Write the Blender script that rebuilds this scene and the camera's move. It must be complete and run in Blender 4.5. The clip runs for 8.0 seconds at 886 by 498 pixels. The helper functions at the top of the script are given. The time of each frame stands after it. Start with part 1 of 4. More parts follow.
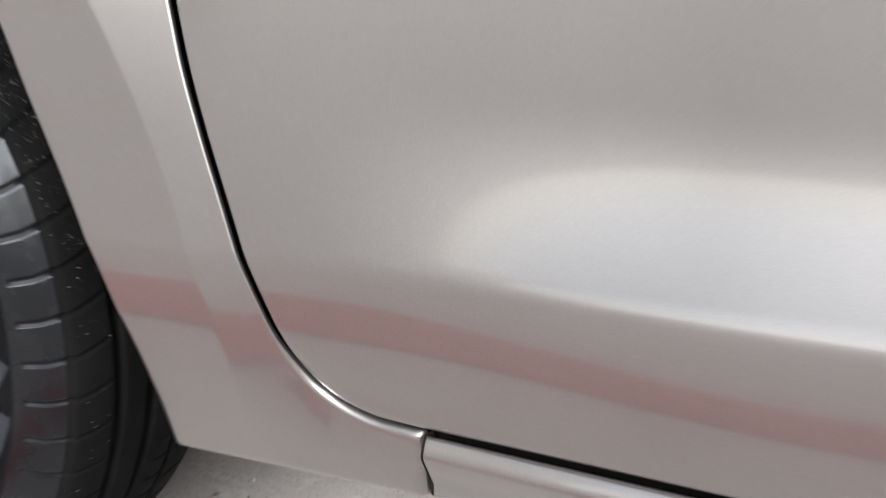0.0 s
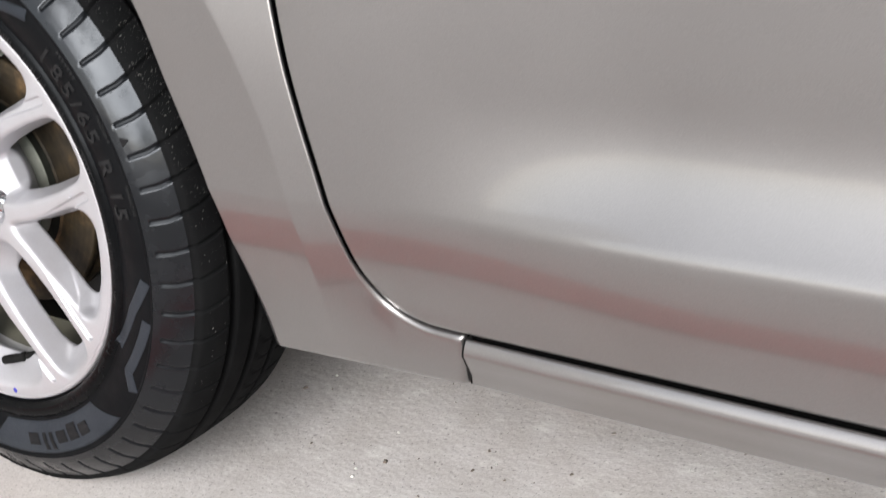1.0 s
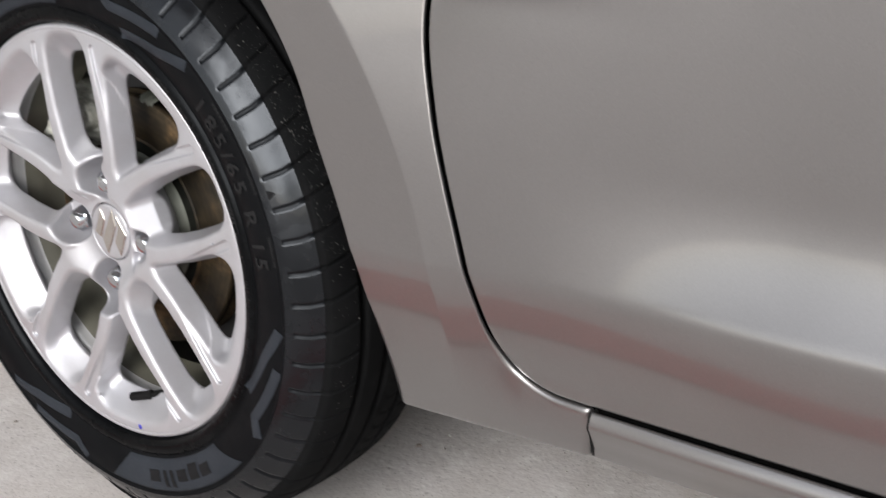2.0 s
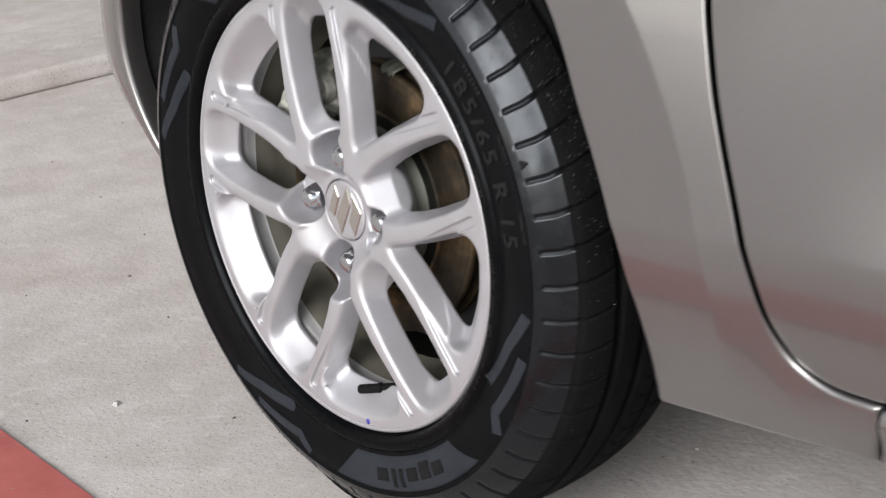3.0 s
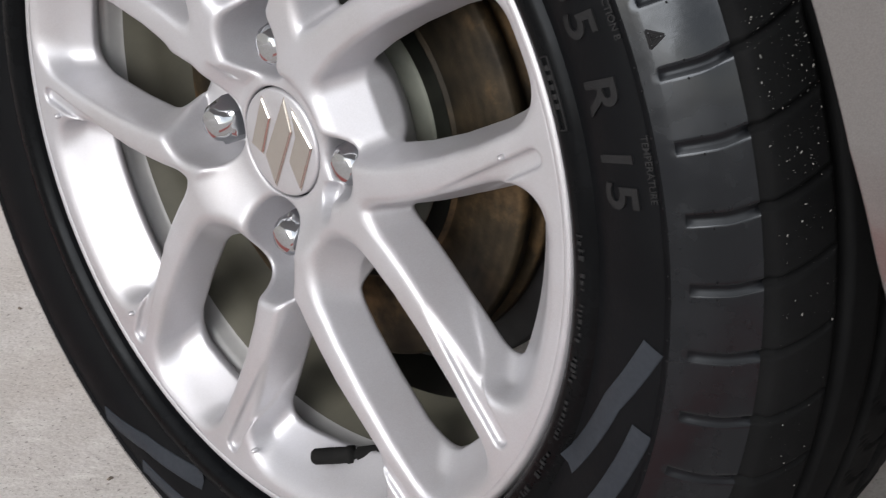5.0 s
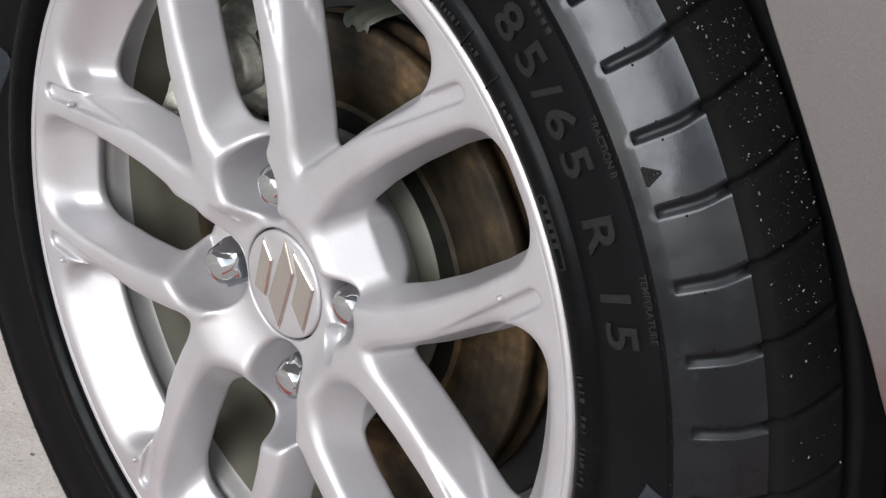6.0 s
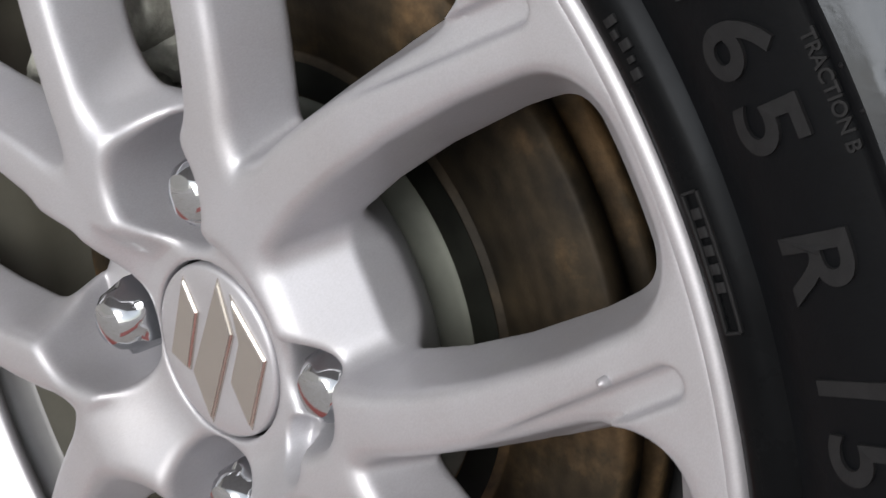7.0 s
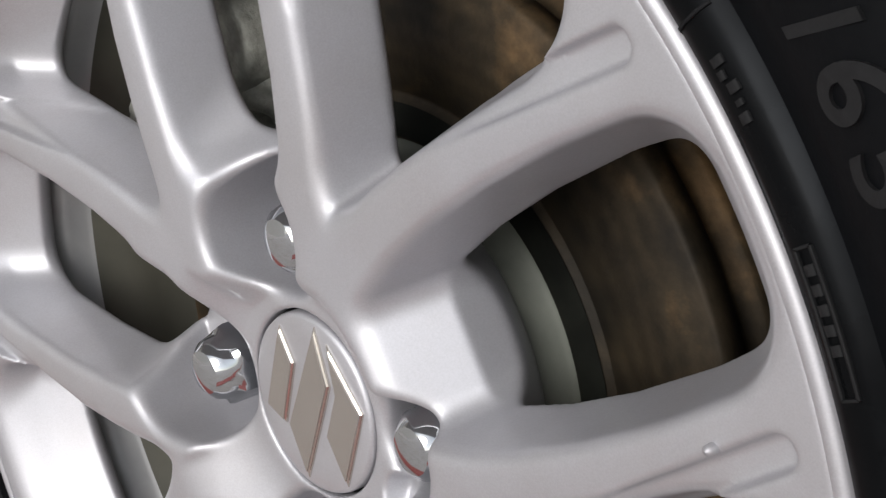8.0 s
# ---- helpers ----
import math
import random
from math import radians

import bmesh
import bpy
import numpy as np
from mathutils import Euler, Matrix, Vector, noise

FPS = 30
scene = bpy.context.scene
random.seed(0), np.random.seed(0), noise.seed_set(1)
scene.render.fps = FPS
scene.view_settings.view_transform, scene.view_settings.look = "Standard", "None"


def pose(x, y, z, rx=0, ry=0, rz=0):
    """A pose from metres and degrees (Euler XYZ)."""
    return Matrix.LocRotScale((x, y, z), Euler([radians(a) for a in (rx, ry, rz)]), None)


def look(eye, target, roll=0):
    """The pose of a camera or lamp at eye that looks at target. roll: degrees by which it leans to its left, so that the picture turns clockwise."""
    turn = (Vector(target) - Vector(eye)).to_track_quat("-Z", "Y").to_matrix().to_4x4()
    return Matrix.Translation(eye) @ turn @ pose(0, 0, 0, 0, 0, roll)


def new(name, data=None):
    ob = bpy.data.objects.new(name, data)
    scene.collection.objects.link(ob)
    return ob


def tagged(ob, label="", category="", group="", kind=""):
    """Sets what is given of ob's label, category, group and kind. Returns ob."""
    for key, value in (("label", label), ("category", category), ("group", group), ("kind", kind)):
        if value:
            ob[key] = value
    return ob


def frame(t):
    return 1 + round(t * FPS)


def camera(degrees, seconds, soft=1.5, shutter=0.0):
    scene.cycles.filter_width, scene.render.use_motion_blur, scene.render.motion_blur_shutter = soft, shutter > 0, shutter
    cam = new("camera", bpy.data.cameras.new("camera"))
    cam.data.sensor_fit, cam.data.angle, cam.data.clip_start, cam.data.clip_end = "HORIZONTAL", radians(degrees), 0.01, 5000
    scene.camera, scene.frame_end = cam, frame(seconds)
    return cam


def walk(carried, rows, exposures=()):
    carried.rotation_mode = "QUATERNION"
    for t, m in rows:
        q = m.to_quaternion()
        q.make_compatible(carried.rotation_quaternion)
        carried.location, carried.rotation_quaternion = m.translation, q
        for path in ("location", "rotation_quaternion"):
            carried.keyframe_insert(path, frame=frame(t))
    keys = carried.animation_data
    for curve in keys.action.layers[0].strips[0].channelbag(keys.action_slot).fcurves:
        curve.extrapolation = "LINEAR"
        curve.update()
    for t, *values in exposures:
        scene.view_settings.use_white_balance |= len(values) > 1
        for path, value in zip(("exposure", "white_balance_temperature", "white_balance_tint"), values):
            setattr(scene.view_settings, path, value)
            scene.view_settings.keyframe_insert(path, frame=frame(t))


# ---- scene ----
cam = camera(28, 8.0, soft=1.2, shutter=0.35)
walk(cam, [
    (0.00, look((1.1406, -0.7657, 0.7097), (0.6859, -0.1692, 0.4314), -5.97)),
    (0.50, look((1.4105, -1.0167, 0.9277), (0.9361, -0.4588, 0.6057), -8.27)),
    (1.00, look((1.3574, -0.9884, 0.8561), (0.8801, -0.4280, 0.5428), -7.22)),
    (1.20, look((1.3473, -1.0041, 0.8168), (0.8677, -0.4383, 0.5170), -5.05)),
    (2.30, look((1.3479, -1.0611, 0.9054), (0.8181, -0.5301, 0.6273), -4.92)),
    (2.50, look((1.3718, -1.0995, 0.9126), (0.8257, -0.5834, 0.6380), -5.45)),
    (3.00, look((1.2359, -0.9978, 0.7808), (0.6566, -0.5095, 0.5239), -4.69)),
    (3.50, look((0.8198, -0.6619, 0.6141), (0.2315, -0.1940, 0.3405), -6.01)),
    (4.00, look((0.6696, -0.5459, 0.5459), (0.0842, -0.0764, 0.2687), -6.02)),
    (4.20, look((0.6689, -0.5456, 0.5461), (0.0834, -0.0771, 0.2673), -6.04)),
    (5.30, look((0.6849, -0.5966, 0.5691), (0.1412, -0.0813, 0.2884), -4.71)),
    (5.50, look((0.6838, -0.5651, 0.5570), (0.1171, -0.0566, 0.3114), -5.16)),
    (6.00, look((0.6833, -0.5698, 0.5587), (0.1102, -0.0588, 0.3343), -5.70)),
    (6.50, look((0.6625, -0.5398, 0.5572), (0.0762, -0.0450, 0.3303), -7.18)),
    (7.00, look((0.4280, -0.3672, 0.4758), (-0.1346, 0.1558, 0.2524), -7.18)),
    (7.50, look((0.4228, -0.3555, 0.4762), (-0.1601, 0.1506, 0.2663), -7.89)),
    (8.00, look((0.4162, -0.3432, 0.4708), (-0.1904, 0.1389, 0.2719), -7.78)),
], exposures=[(0.0, 1.33), (0.5, 1.30), (1.0, 1.22), (1.2, 1.20), (2.3, 0.70), (3.0, 0.74), (3.5, 0.52), (4.0, 0.52), (5.5, 0.75), (6.5, 0.72), (7.0, 0.48), (7.5, 0.46), (8.0, 0.40)])

# ---- light: an assumed open carport on an overcast day, bright on the side of the camera ----
world = bpy.data.worlds.new("overcast_sky")
scene.world = world
world.use_nodes = True
wt = world.node_tree
sky = wt.nodes.new("ShaderNodeTexSky")
sky.sky_type = "NISHITA"
sky.sun_disc = False
sky.sun_elevation = radians(30)
sky.sun_rotation = radians(166)
sky.air_density = 1.0
sky.dust_density = 1.5
haze = wt.nodes.new("ShaderNodeHueSaturation")
haze.inputs["Saturation"].default_value = 0.3
wt.links.new(sky.outputs[0], haze.inputs["Color"])
wt.links.new(haze.outputs[0], wt.nodes["Background"].inputs[0])
wt.nodes["Background"].inputs[1].default_value = 0.14
sun_data = bpy.data.lights.new("sun", "SUN")
sun_data.energy = 1.5
sun_data.angle = radians(38)
sun_data.color = (1.0, 0.985, 0.975)
sun = new("sun", sun_data)
sun.matrix_world = look((1.8, -5.0, 2.5), (0, 0, 0.3))


# ---- materials ----
def nodes_of(name):
    m = bpy.data.materials.new(name)
    m.use_nodes = True
    t = m.node_tree
    return m, t, t.nodes["Principled BSDF"]


def noise_ramp(t, scale, stops, detail=6.0, rough=0.6, coord="Object", stretch=None):
    """A noise texture in real metres, turned into a colour ramp."""
    tc = t.nodes.new("ShaderNodeTexCoord")
    n = t.nodes.new("ShaderNodeTexNoise")
    n.inputs["Scale"].default_value = scale
    n.inputs["Detail"].default_value = detail
    n.inputs["Roughness"].default_value = rough
    src = tc.outputs[coord]
    if stretch:
        mp = t.nodes.new("ShaderNodeMapping")
        mp.inputs["Scale"].default_value = stretch
        t.links.new(src, mp.inputs["Vector"])
        src = mp.outputs[0]
    t.links.new(src, n.inputs["Vector"])
    r = t.nodes.new("ShaderNodeValToRGB")
    r.color_ramp.elements[0].position, r.color_ramp.elements[0].color = stops[0][0], (*stops[0][1], 1)
    r.color_ramp.elements[1].position, r.color_ramp.elements[1].color = stops[1][0], (*stops[1][1], 1)
    for p, c in stops[2:]:
        e = r.color_ramp.elements.new(p)
        e.color = (*c, 1)
    t.links.new(n.outputs["Fac"], r.inputs["Fac"])
    return r.outputs["Color"], n.outputs["Fac"]


def mix(t, a, b, fac, mode="MIX"):
    m = t.nodes.new("ShaderNodeMix")
    m.data_type = "RGBA"
    m.blend_type = mode
    for sock, v in ((m.inputs["Factor"], fac), (m.inputs["A"], a), (m.inputs["B"], b)):
        if hasattr(v, "is_linked"):
            t.links.new(v, sock)
        elif isinstance(v, tuple):
            sock.default_value = (*v, 1)
        else:
            sock.default_value = v
    return m.outputs["Result"]


def bump(t, b, height, strength, dist, under=None):
    n = t.nodes.new("ShaderNodeBump")
    n.inputs["Strength"].default_value = strength
    n.inputs["Distance"].default_value = dist
    t.links.new(height, n.inputs["Height"])
    if under:
        t.links.new(under, n.inputs["Normal"])
    t.links.new(n.outputs[0], b.inputs["Normal"])
    return n.outputs[0]


def make_concrete():
    m, t, b = nodes_of("worn_concrete")
    big, _ = noise_ramp(t, 1.3, [(0.32, (0.665, 0.632, 0.618)), (0.68, (0.82, 0.785, 0.775))])
    mid, _ = noise_ramp(t, 11, [(0.35, (0.80, 0.785, 0.765)), (0.65, (1.0, 1.0, 1.0))])
    col = mix(t, big, mid, 0.75, "MULTIPLY")
    fine, ff = noise_ramp(t, 260, [(0.30, (0.74, 0.72, 0.70)), (0.62, (1.0, 1.0, 1.0))], detail=3)
    col = mix(t, col, fine, 0.4, "MULTIPLY")
    pale, _ = noise_ramp(t, 28, [(0.56, (0, 0, 0)), (0.70, (0.6, 0.6, 0.6))], detail=5)
    col = mix(t, col, (0.80, 0.78, 0.75), pale)
    grain, _ = noise_ramp(t, 420, [(0.36, (0.72, 0.71, 0.70)), (0.60, (1.0, 1.0, 1.0))], detail=3)
    col = mix(t, col, grain, 0.45, "MULTIPLY")
    spots, _ = noise_ramp(t, 230, [(0.62, (1, 1, 1)), (0.685, (0.16, 0.14, 0.13))], detail=2)
    col = mix(t, col, spots, 0.5, "MULTIPLY")
    stain, _ = noise_ramp(t, 2.6, [(0.48, (1, 1, 1)), (0.74, (0.70, 0.64, 0.585))], detail=4)
    col = mix(t, col, stain, 0.6, "MULTIPLY")
    t.links.new(col, b.inputs["Base Color"])
    b.inputs["Roughness"].default_value = 0.82
    _, f2 = noise_ramp(t, 40, [(0, (0, 0, 0)), (1, (1, 1, 1))])
    n1 = bump(t, b, ff, 0.18, 0.0012)
    n2 = bump(t, b, f2, 0.14, 0.003, n1)
    _, f3 = noise_ramp(t, 110, [(0, (0, 0, 0)), (1, (1, 1, 1))], detail=3)
    bump(t, b, f3, 0.30, 0.0025, n2)
    return m


def make_red_paint():
    m, t, b = nodes_of("worn_red_floor_paint")
    c, f = noise_ramp(t, 22, [(0.30, (0.46, 0.115, 0.105)), (0.75, (0.58, 0.17, 0.155))])
    w, _ = noise_ramp(t, 120, [(0.62, (0, 0, 0)), (0.74, (1, 1, 1))])
    t.links.new(mix(t, c, (0.40, 0.30, 0.26), w), b.inputs["Base Color"])
    b.inputs["Roughness"].default_value = 0.6
    bump(t, b, f, 0.3, 0.001)
    return m


def make_car_paint():
    m, t, b = nodes_of("beige_metallic_paint")
    c, f = noise_ramp(t, 1500, [(0.30, (0.214, 0.206, 0.2045)), (0.72, (0.251, 0.2425, 0.241))], detail=1)
    d, _ = noise_ramp(t, 5, [(0.30, (0.93, 0.93, 0.93)), (0.75, (1, 1, 1))])
    t.links.new(mix(t, c, d, 1.0, "MULTIPLY"), b.inputs["Base Color"])
    b.inputs["Metallic"].default_value = 0.88
    b.inputs["Roughness"].default_value = 0.315
    b.inputs["Coat Weight"].default_value = 1.0
    b.inputs["Coat Roughness"].default_value = 0.05
    b.inputs["Coat IOR"].default_value = 1.55
    return m


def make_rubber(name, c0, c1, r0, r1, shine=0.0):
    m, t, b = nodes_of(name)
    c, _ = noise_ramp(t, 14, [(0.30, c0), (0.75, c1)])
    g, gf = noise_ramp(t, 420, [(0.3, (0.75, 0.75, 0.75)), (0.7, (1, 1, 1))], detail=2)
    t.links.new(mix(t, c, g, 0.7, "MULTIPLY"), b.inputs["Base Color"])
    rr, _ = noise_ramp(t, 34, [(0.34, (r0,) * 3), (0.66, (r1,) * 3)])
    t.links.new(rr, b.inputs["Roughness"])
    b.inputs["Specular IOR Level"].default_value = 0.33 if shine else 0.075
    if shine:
        # pale blue of the reflected sky put into the specular tint
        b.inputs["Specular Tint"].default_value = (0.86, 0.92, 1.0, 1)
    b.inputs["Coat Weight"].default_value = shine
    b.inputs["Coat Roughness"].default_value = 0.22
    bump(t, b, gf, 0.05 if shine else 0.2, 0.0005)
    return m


def make_alloy():
    m, t, b = nodes_of("silver_alloy_paint")
    c, f = noise_ramp(t, 1800, [(0.30, (0.412, 0.413, 0.440)), (0.70, (0.446, 0.447, 0.477))], detail=1)
    d, _ = noise_ramp(t, 16, [(0.28, (0.90, 0.88, 0.86)), (0.6, (1, 1, 1))])
    g, _ = noise_ramp(t, 620, [(0.36, (0.88, 0.87, 0.86)), (0.58, (1, 1, 1))], detail=3)
    t.links.new(mix(t, mix(t, c, d, 1.0, "MULTIPLY"), g, 0.15, "MULTIPLY"), b.inputs["Base Color"])
    b.inputs["Metallic"].default_value = 0.62
    b.inputs["Roughness"].default_value = 0.50
    b.inputs["Coat Weight"].default_value = 0.35
    b.inputs["Coat Roughness"].default_value = 0.12
    return m


def make_plain(name, col, rough, metal=0.0, scale=60.0, spread=0.25, bumpy=0.0):
    m, t, b = nodes_of(name)
    lo = tuple(v * (1 - spread) for v in col)
    hi = tuple(min(1.0, v * (1 + spread)) for v in col)
    c, f = noise_ramp(t, scale, [(0.3, lo), (0.7, hi)])
    t.links.new(c, b.inputs["Base Color"])
    b.inputs["Roughness"].default_value = rough
    b.inputs["Metallic"].default_value = metal
    if bumpy:
        bump(t, b, f, 0.5, bumpy)
    return m


def make_rust():
    m, t, b = nodes_of("rusty_cast_iron")
    c, f = noise_ramp(t, 24, [(0.34, (0.006, 0.0055, 0.004)), (0.5, (0.036, 0.027, 0.016)), (0.66, (0.165, 0.103, 0.050))])
    g, gf = noise_ramp(t, 240, [(0.3, (0.6, 0.58, 0.55)), (0.7, (1, 1, 1))])
    # turning marks round the wheel's axle
    tc = t.nodes.new("ShaderNodeTexCoord")
    mp = t.nodes.new("ShaderNodeMapping")
    mp.inputs["Location"].default_value = (0, 0, -0.302)
    wave = t.nodes.new("ShaderNodeTexWave")
    wave.wave_type = "RINGS"
    wave.rings_direction = "Y"
    for key, val in (("Scale", 46.0), ("Distortion", 7.0), ("Detail", 5.0), ("Detail Scale", 0.5)):
        wave.inputs[key].default_value = val
    t.links.new(tc.outputs["Object"], mp.inputs["Vector"])
    t.links.new(mp.outputs[0], wave.inputs["Vector"])
    worn = mix(t, mix(t, c, g, 0.7, "MULTIPLY"), (0.070, 0.050, 0.030), 0.10)
    t.links.new(mix(t, worn, wave.outputs["Color"], 0.22, "MULTIPLY"), b.inputs["Base Color"])
    b.inputs["Roughness"].default_value = 0.6
    b.inputs["Specular IOR Level"].default_value = 0.2
    b.inputs["Metallic"].default_value = 0.3
    bump(t, b, gf, 0.3, 0.0008)
    return m


CONCRETE = make_concrete()
RED = make_red_paint()
PAINT = make_car_paint()
RUBBER = make_rubber("tyre_rubber", (0.0018, 0.0021, 0.0027), (0.0036, 0.0041, 0.0050), 0.46, 0.62, 0.0)
# smoother copy of the tyre rubber that lifts the shoulder's sky reflection
RUBBER_SHINE = make_rubber("dressed_sky_sheen_rubber", (0.003, 0.0034, 0.004), (0.006, 0.0066, 0.008), 0.10, 0.38, 0.02)
RUBBER_TREAD = make_rubber("dull_tread_rubber", (0.0028, 0.003, 0.0033), (0.0070, 0.0073, 0.0077), 0.78, 0.92, 0.0)
RUBBER_SLOT = make_rubber("groove_rubber", (0.003, 0.0034, 0.004), (0.006, 0.0066, 0.008), 0.30, 0.50, 0.01)
RUBBER_SLOT.node_tree.nodes["Principled BSDF"].inputs["Specular IOR Level"].default_value = 0.17
RUBBER_BEAD = make_rubber("glossy_bead_rubber", (0.002, 0.0022, 0.0025), (0.004, 0.0042, 0.0046), 0.14, 0.40, 0.01)
RUBBER_BEAD.node_tree.nodes["Principled BSDF"].inputs["Specular IOR Level"].default_value = 0.06
RUBBER_GREY = make_rubber("smooth_grey_rubber", (0.018, 0.021, 0.026), (0.028, 0.032, 0.039), 0.40, 0.55)
RUBBER_TEXT = make_rubber("raised_rubber_lettering", (0.011, 0.0112, 0.012), (0.018, 0.0182, 0.019), 0.5, 0.65)
RUBBER_INK = make_rubber("black_rubber_lettering", (0.008, 0.008, 0.009), (0.012, 0.012, 0.013), 0.5, 0.65)
ALLOY = make_alloy()
BARREL = make_plain("dusty_silver_barrel", (0.39, 0.39, 0.39), 0.55, 0.6, 30, 0.12)
CHROME = make_plain("chrome", (0.52, 0.54, 0.56), 0.08, 1.0, 20, 0.03)
EMBLEM = make_plain("satin_chrome", (0.62, 0.59, 0.55), 0.24, 1.0, 20, 0.05)
RUST = make_rust()
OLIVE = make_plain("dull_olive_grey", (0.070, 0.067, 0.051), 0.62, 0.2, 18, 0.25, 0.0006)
HAT = make_plain("grey_green_primer", (0.085, 0.090, 0.074), 0.6, 0.2, 40, 0.2, 0.0005)
ZINC = make_plain("cast_aluminium", (0.30, 0.30, 0.265), 0.6, 0.3, 110, 0.5, 0.003)
BLACK = make_plain("black_plastic", (0.012, 0.012, 0.013), 0.6, 0.0, 80, 0.3, 0.0005)
SOOT = make_plain("sooty_iron", (0.006, 0.0065, 0.005), 0.6, 0.1, 40, 0.7, 0.0008)
SOOT.node_tree.nodes["Principled BSDF"].inputs["Specular IOR Level"].default_value = 0.12
LINER = make_plain("wheel_arch_felt", (0.010, 0.010, 0.011), 0.95, 0.0, 200, 0.4, 0.002)
# matt black for the valve rubber and for shade put into gaps
MATT_BLACK = make_plain("rubber_and_gap_shade_black", (0.006, 0.006, 0.006), 0.8, 0.0, 80, 0.2)
MATT_BLACK.node_tree.nodes["Principled BSDF"].inputs["Specular IOR Level"].default_value = 0.12
GRIT = make_plain("pale_grit", (0.42, 0.41, 0.39), 0.8, 0.0, 200, 0.2)
DUST = make_plain("grey_tread_grit", (0.14, 0.137, 0.13), 0.85, 0.0, 200, 0.6)
PEBBLE = make_plain("dirt_crumbs", (0.11, 0.09, 0.075), 0.9, 0.0, 200, 0.5)
PLASTER = make_plain("painted_plaster", (0.55, 0.53, 0.50), 0.85, 0.0, 6, 0.08, 0.002)
ROOF = make_plain("roof_sheet", (0.34, 0.34, 0.35), 0.7, 0.0, 3, 0.1)
GLASS = make_plain("tinted_glass", (0.010, 0.012, 0.012), 0.06, 0.0, 4, 0.2)
BLUE = make_plain("blue_paint_dot", (0.03, 0.03, 0.35), 0.5, 0.0, 300, 0.1)


# ---- mesh helpers ----
def part(name, bm, material, parent=None, label="", smooth=True):
    """Links a bmesh as one mesh object under a thing or a part."""
    me = bpy.data.meshes.new(name)
    bm.to_mesh(me)
    bm.free()
    me.materials.append(material)
    if smooth:
        me.shade_smooth()
    ob = new(name, me)
    ob.parent = parent
    return tagged(ob, label)


def grid_part(name, pts, material, parent=None, label="", wrap=False, keep=None):
    """A sheet from an array of rows of points; wrap joins the last column to the first; keep marks the cells that stay."""
    pts = np.asarray(pts, float)
    rows, cols = pts.shape[:2]
    idx = np.arange(rows * cols).reshape(rows, cols)
    nxt = np.roll(idx, -1, axis=1)
    f = np.stack([idx[:-1], nxt[:-1], nxt[1:], idx[1:]], -1)
    if not wrap:
        f = f[:, :-1]
    if keep is not None:
        f = f[keep]
    f = f.reshape(-1, 4)
    used = np.unique(f)
    remap = np.full(rows * cols, -1)
    remap[used] = np.arange(len(used))
    me = bpy.data.meshes.new(name)
    me.from_pydata(pts.reshape(-1, 3)[used].tolist(), [], remap[f].tolist())
    me.materials.append(material)
    me.shade_smooth()
    ob = new(name, me)
    ob.parent = parent
    return tagged(ob, label)


ZC = 0.302          # wheel centre over the floor
PH = 22.4           # direction of one pair of spokes, degrees


def lathe(name, prof, material, parent=None, label="", n=144, axis_y=0.0):
    """A solid of revolution about the wheel's axle from (y, r) pairs."""
    a = np.linspace(0, 2 * np.pi, n, endpoint=False)
    pts = [np.stack([r * np.cos(a), np.full(n, y + axis_y), ZC + r * np.sin(a)], -1) for y, r in prof]
    return grid_part(name, pts, material, parent, label, wrap=True)


def polar(r, deg, y):
    return Vector((r * math.cos(radians(deg)), y, ZC + r * math.sin(radians(deg))))


def sstep(x, a, b):
    t = np.clip((x - a) / (b - a), 0, 1)
    return t * t * (3 - 2 * t)


def smin(a, b, k):
    h = np.clip(0.5 + 0.5 * (b - a) / k, 0, 1)
    return b * (1 - h) + a * h - k * h * (1 - h)


# ---- setting ----
bm = bmesh.new()
bmesh.ops.create_grid(bm, x_segments=1, y_segments=1, size=60)
ground = part("ground", bm, CONCRETE, None, "worn pale grey concrete garage floor with stains", False)
tagged(ground, category="floor", kind="structure")


def slab(name, x0, x1, y0, y1, z0, z1, material, label, category, kind="structure", bev=0.0):
    bm = bmesh.new()
    bmesh.ops.create_cube(bm, size=1, matrix=Matrix.Translation(((x0 + x1) / 2, (y0 + y1) / 2, (z0 + z1) / 2)) @ Matrix.Diagonal((x1 - x0, y1 - y0, z1 - z0, 1)))
    if bev:
        bmesh.ops.bevel(bm, geom=bm.edges[:], offset=bev, segments=3, affect="EDGES", profile=0.5)
    return tagged(part(name, bm, material, None, label, False), category=category, kind=kind)


# painted line along the car: its near-car edge is slightly uneven
rows = []
for i in range(161):
    x = -8 + i * 0.1
    e = 0.0025 * noise.noise((x * 7, 0, 3)) - 0.00925 * x + 0.08 * max(0.0, -x)
    rows.append([(x, -0.262 + e, 0.004), (x, -0.300 + e, 0.004), (x, -0.345 + e, 0.004), (x, -0.372 + e + 0.003 * noise.noise((x * 6, 4, 1)), 0.004)])
tagged(grid_part("floor_marking", rows, RED, None, "worn red painted line on the concrete floor"), category="floor line", kind="structure")
slab("kerb", -2.35, -1.92, -6, 6, 0, 0.045, CONCRETE, "low pale concrete kerb across the floor", "kerb", bev=0.012)
slab("wall_front", -3.6, -3.4, -6, 7, 0, 3.2, PLASTER, "plain painted plaster wall beyond the car", "wall")
slab("wall_side", -3.4, 9, 7.0, 7.2, 0, 3.2, PLASTER, "plain painted plaster wall behind the car", "wall")
# unseen roof, set out this far to darken the floor by the car
slab("roof", -3.4, 6.0, -2.1, 3.2, 2.75, 2.85, ROOF, "unseen grey sheet roof that shades the floor by the car", "roof")

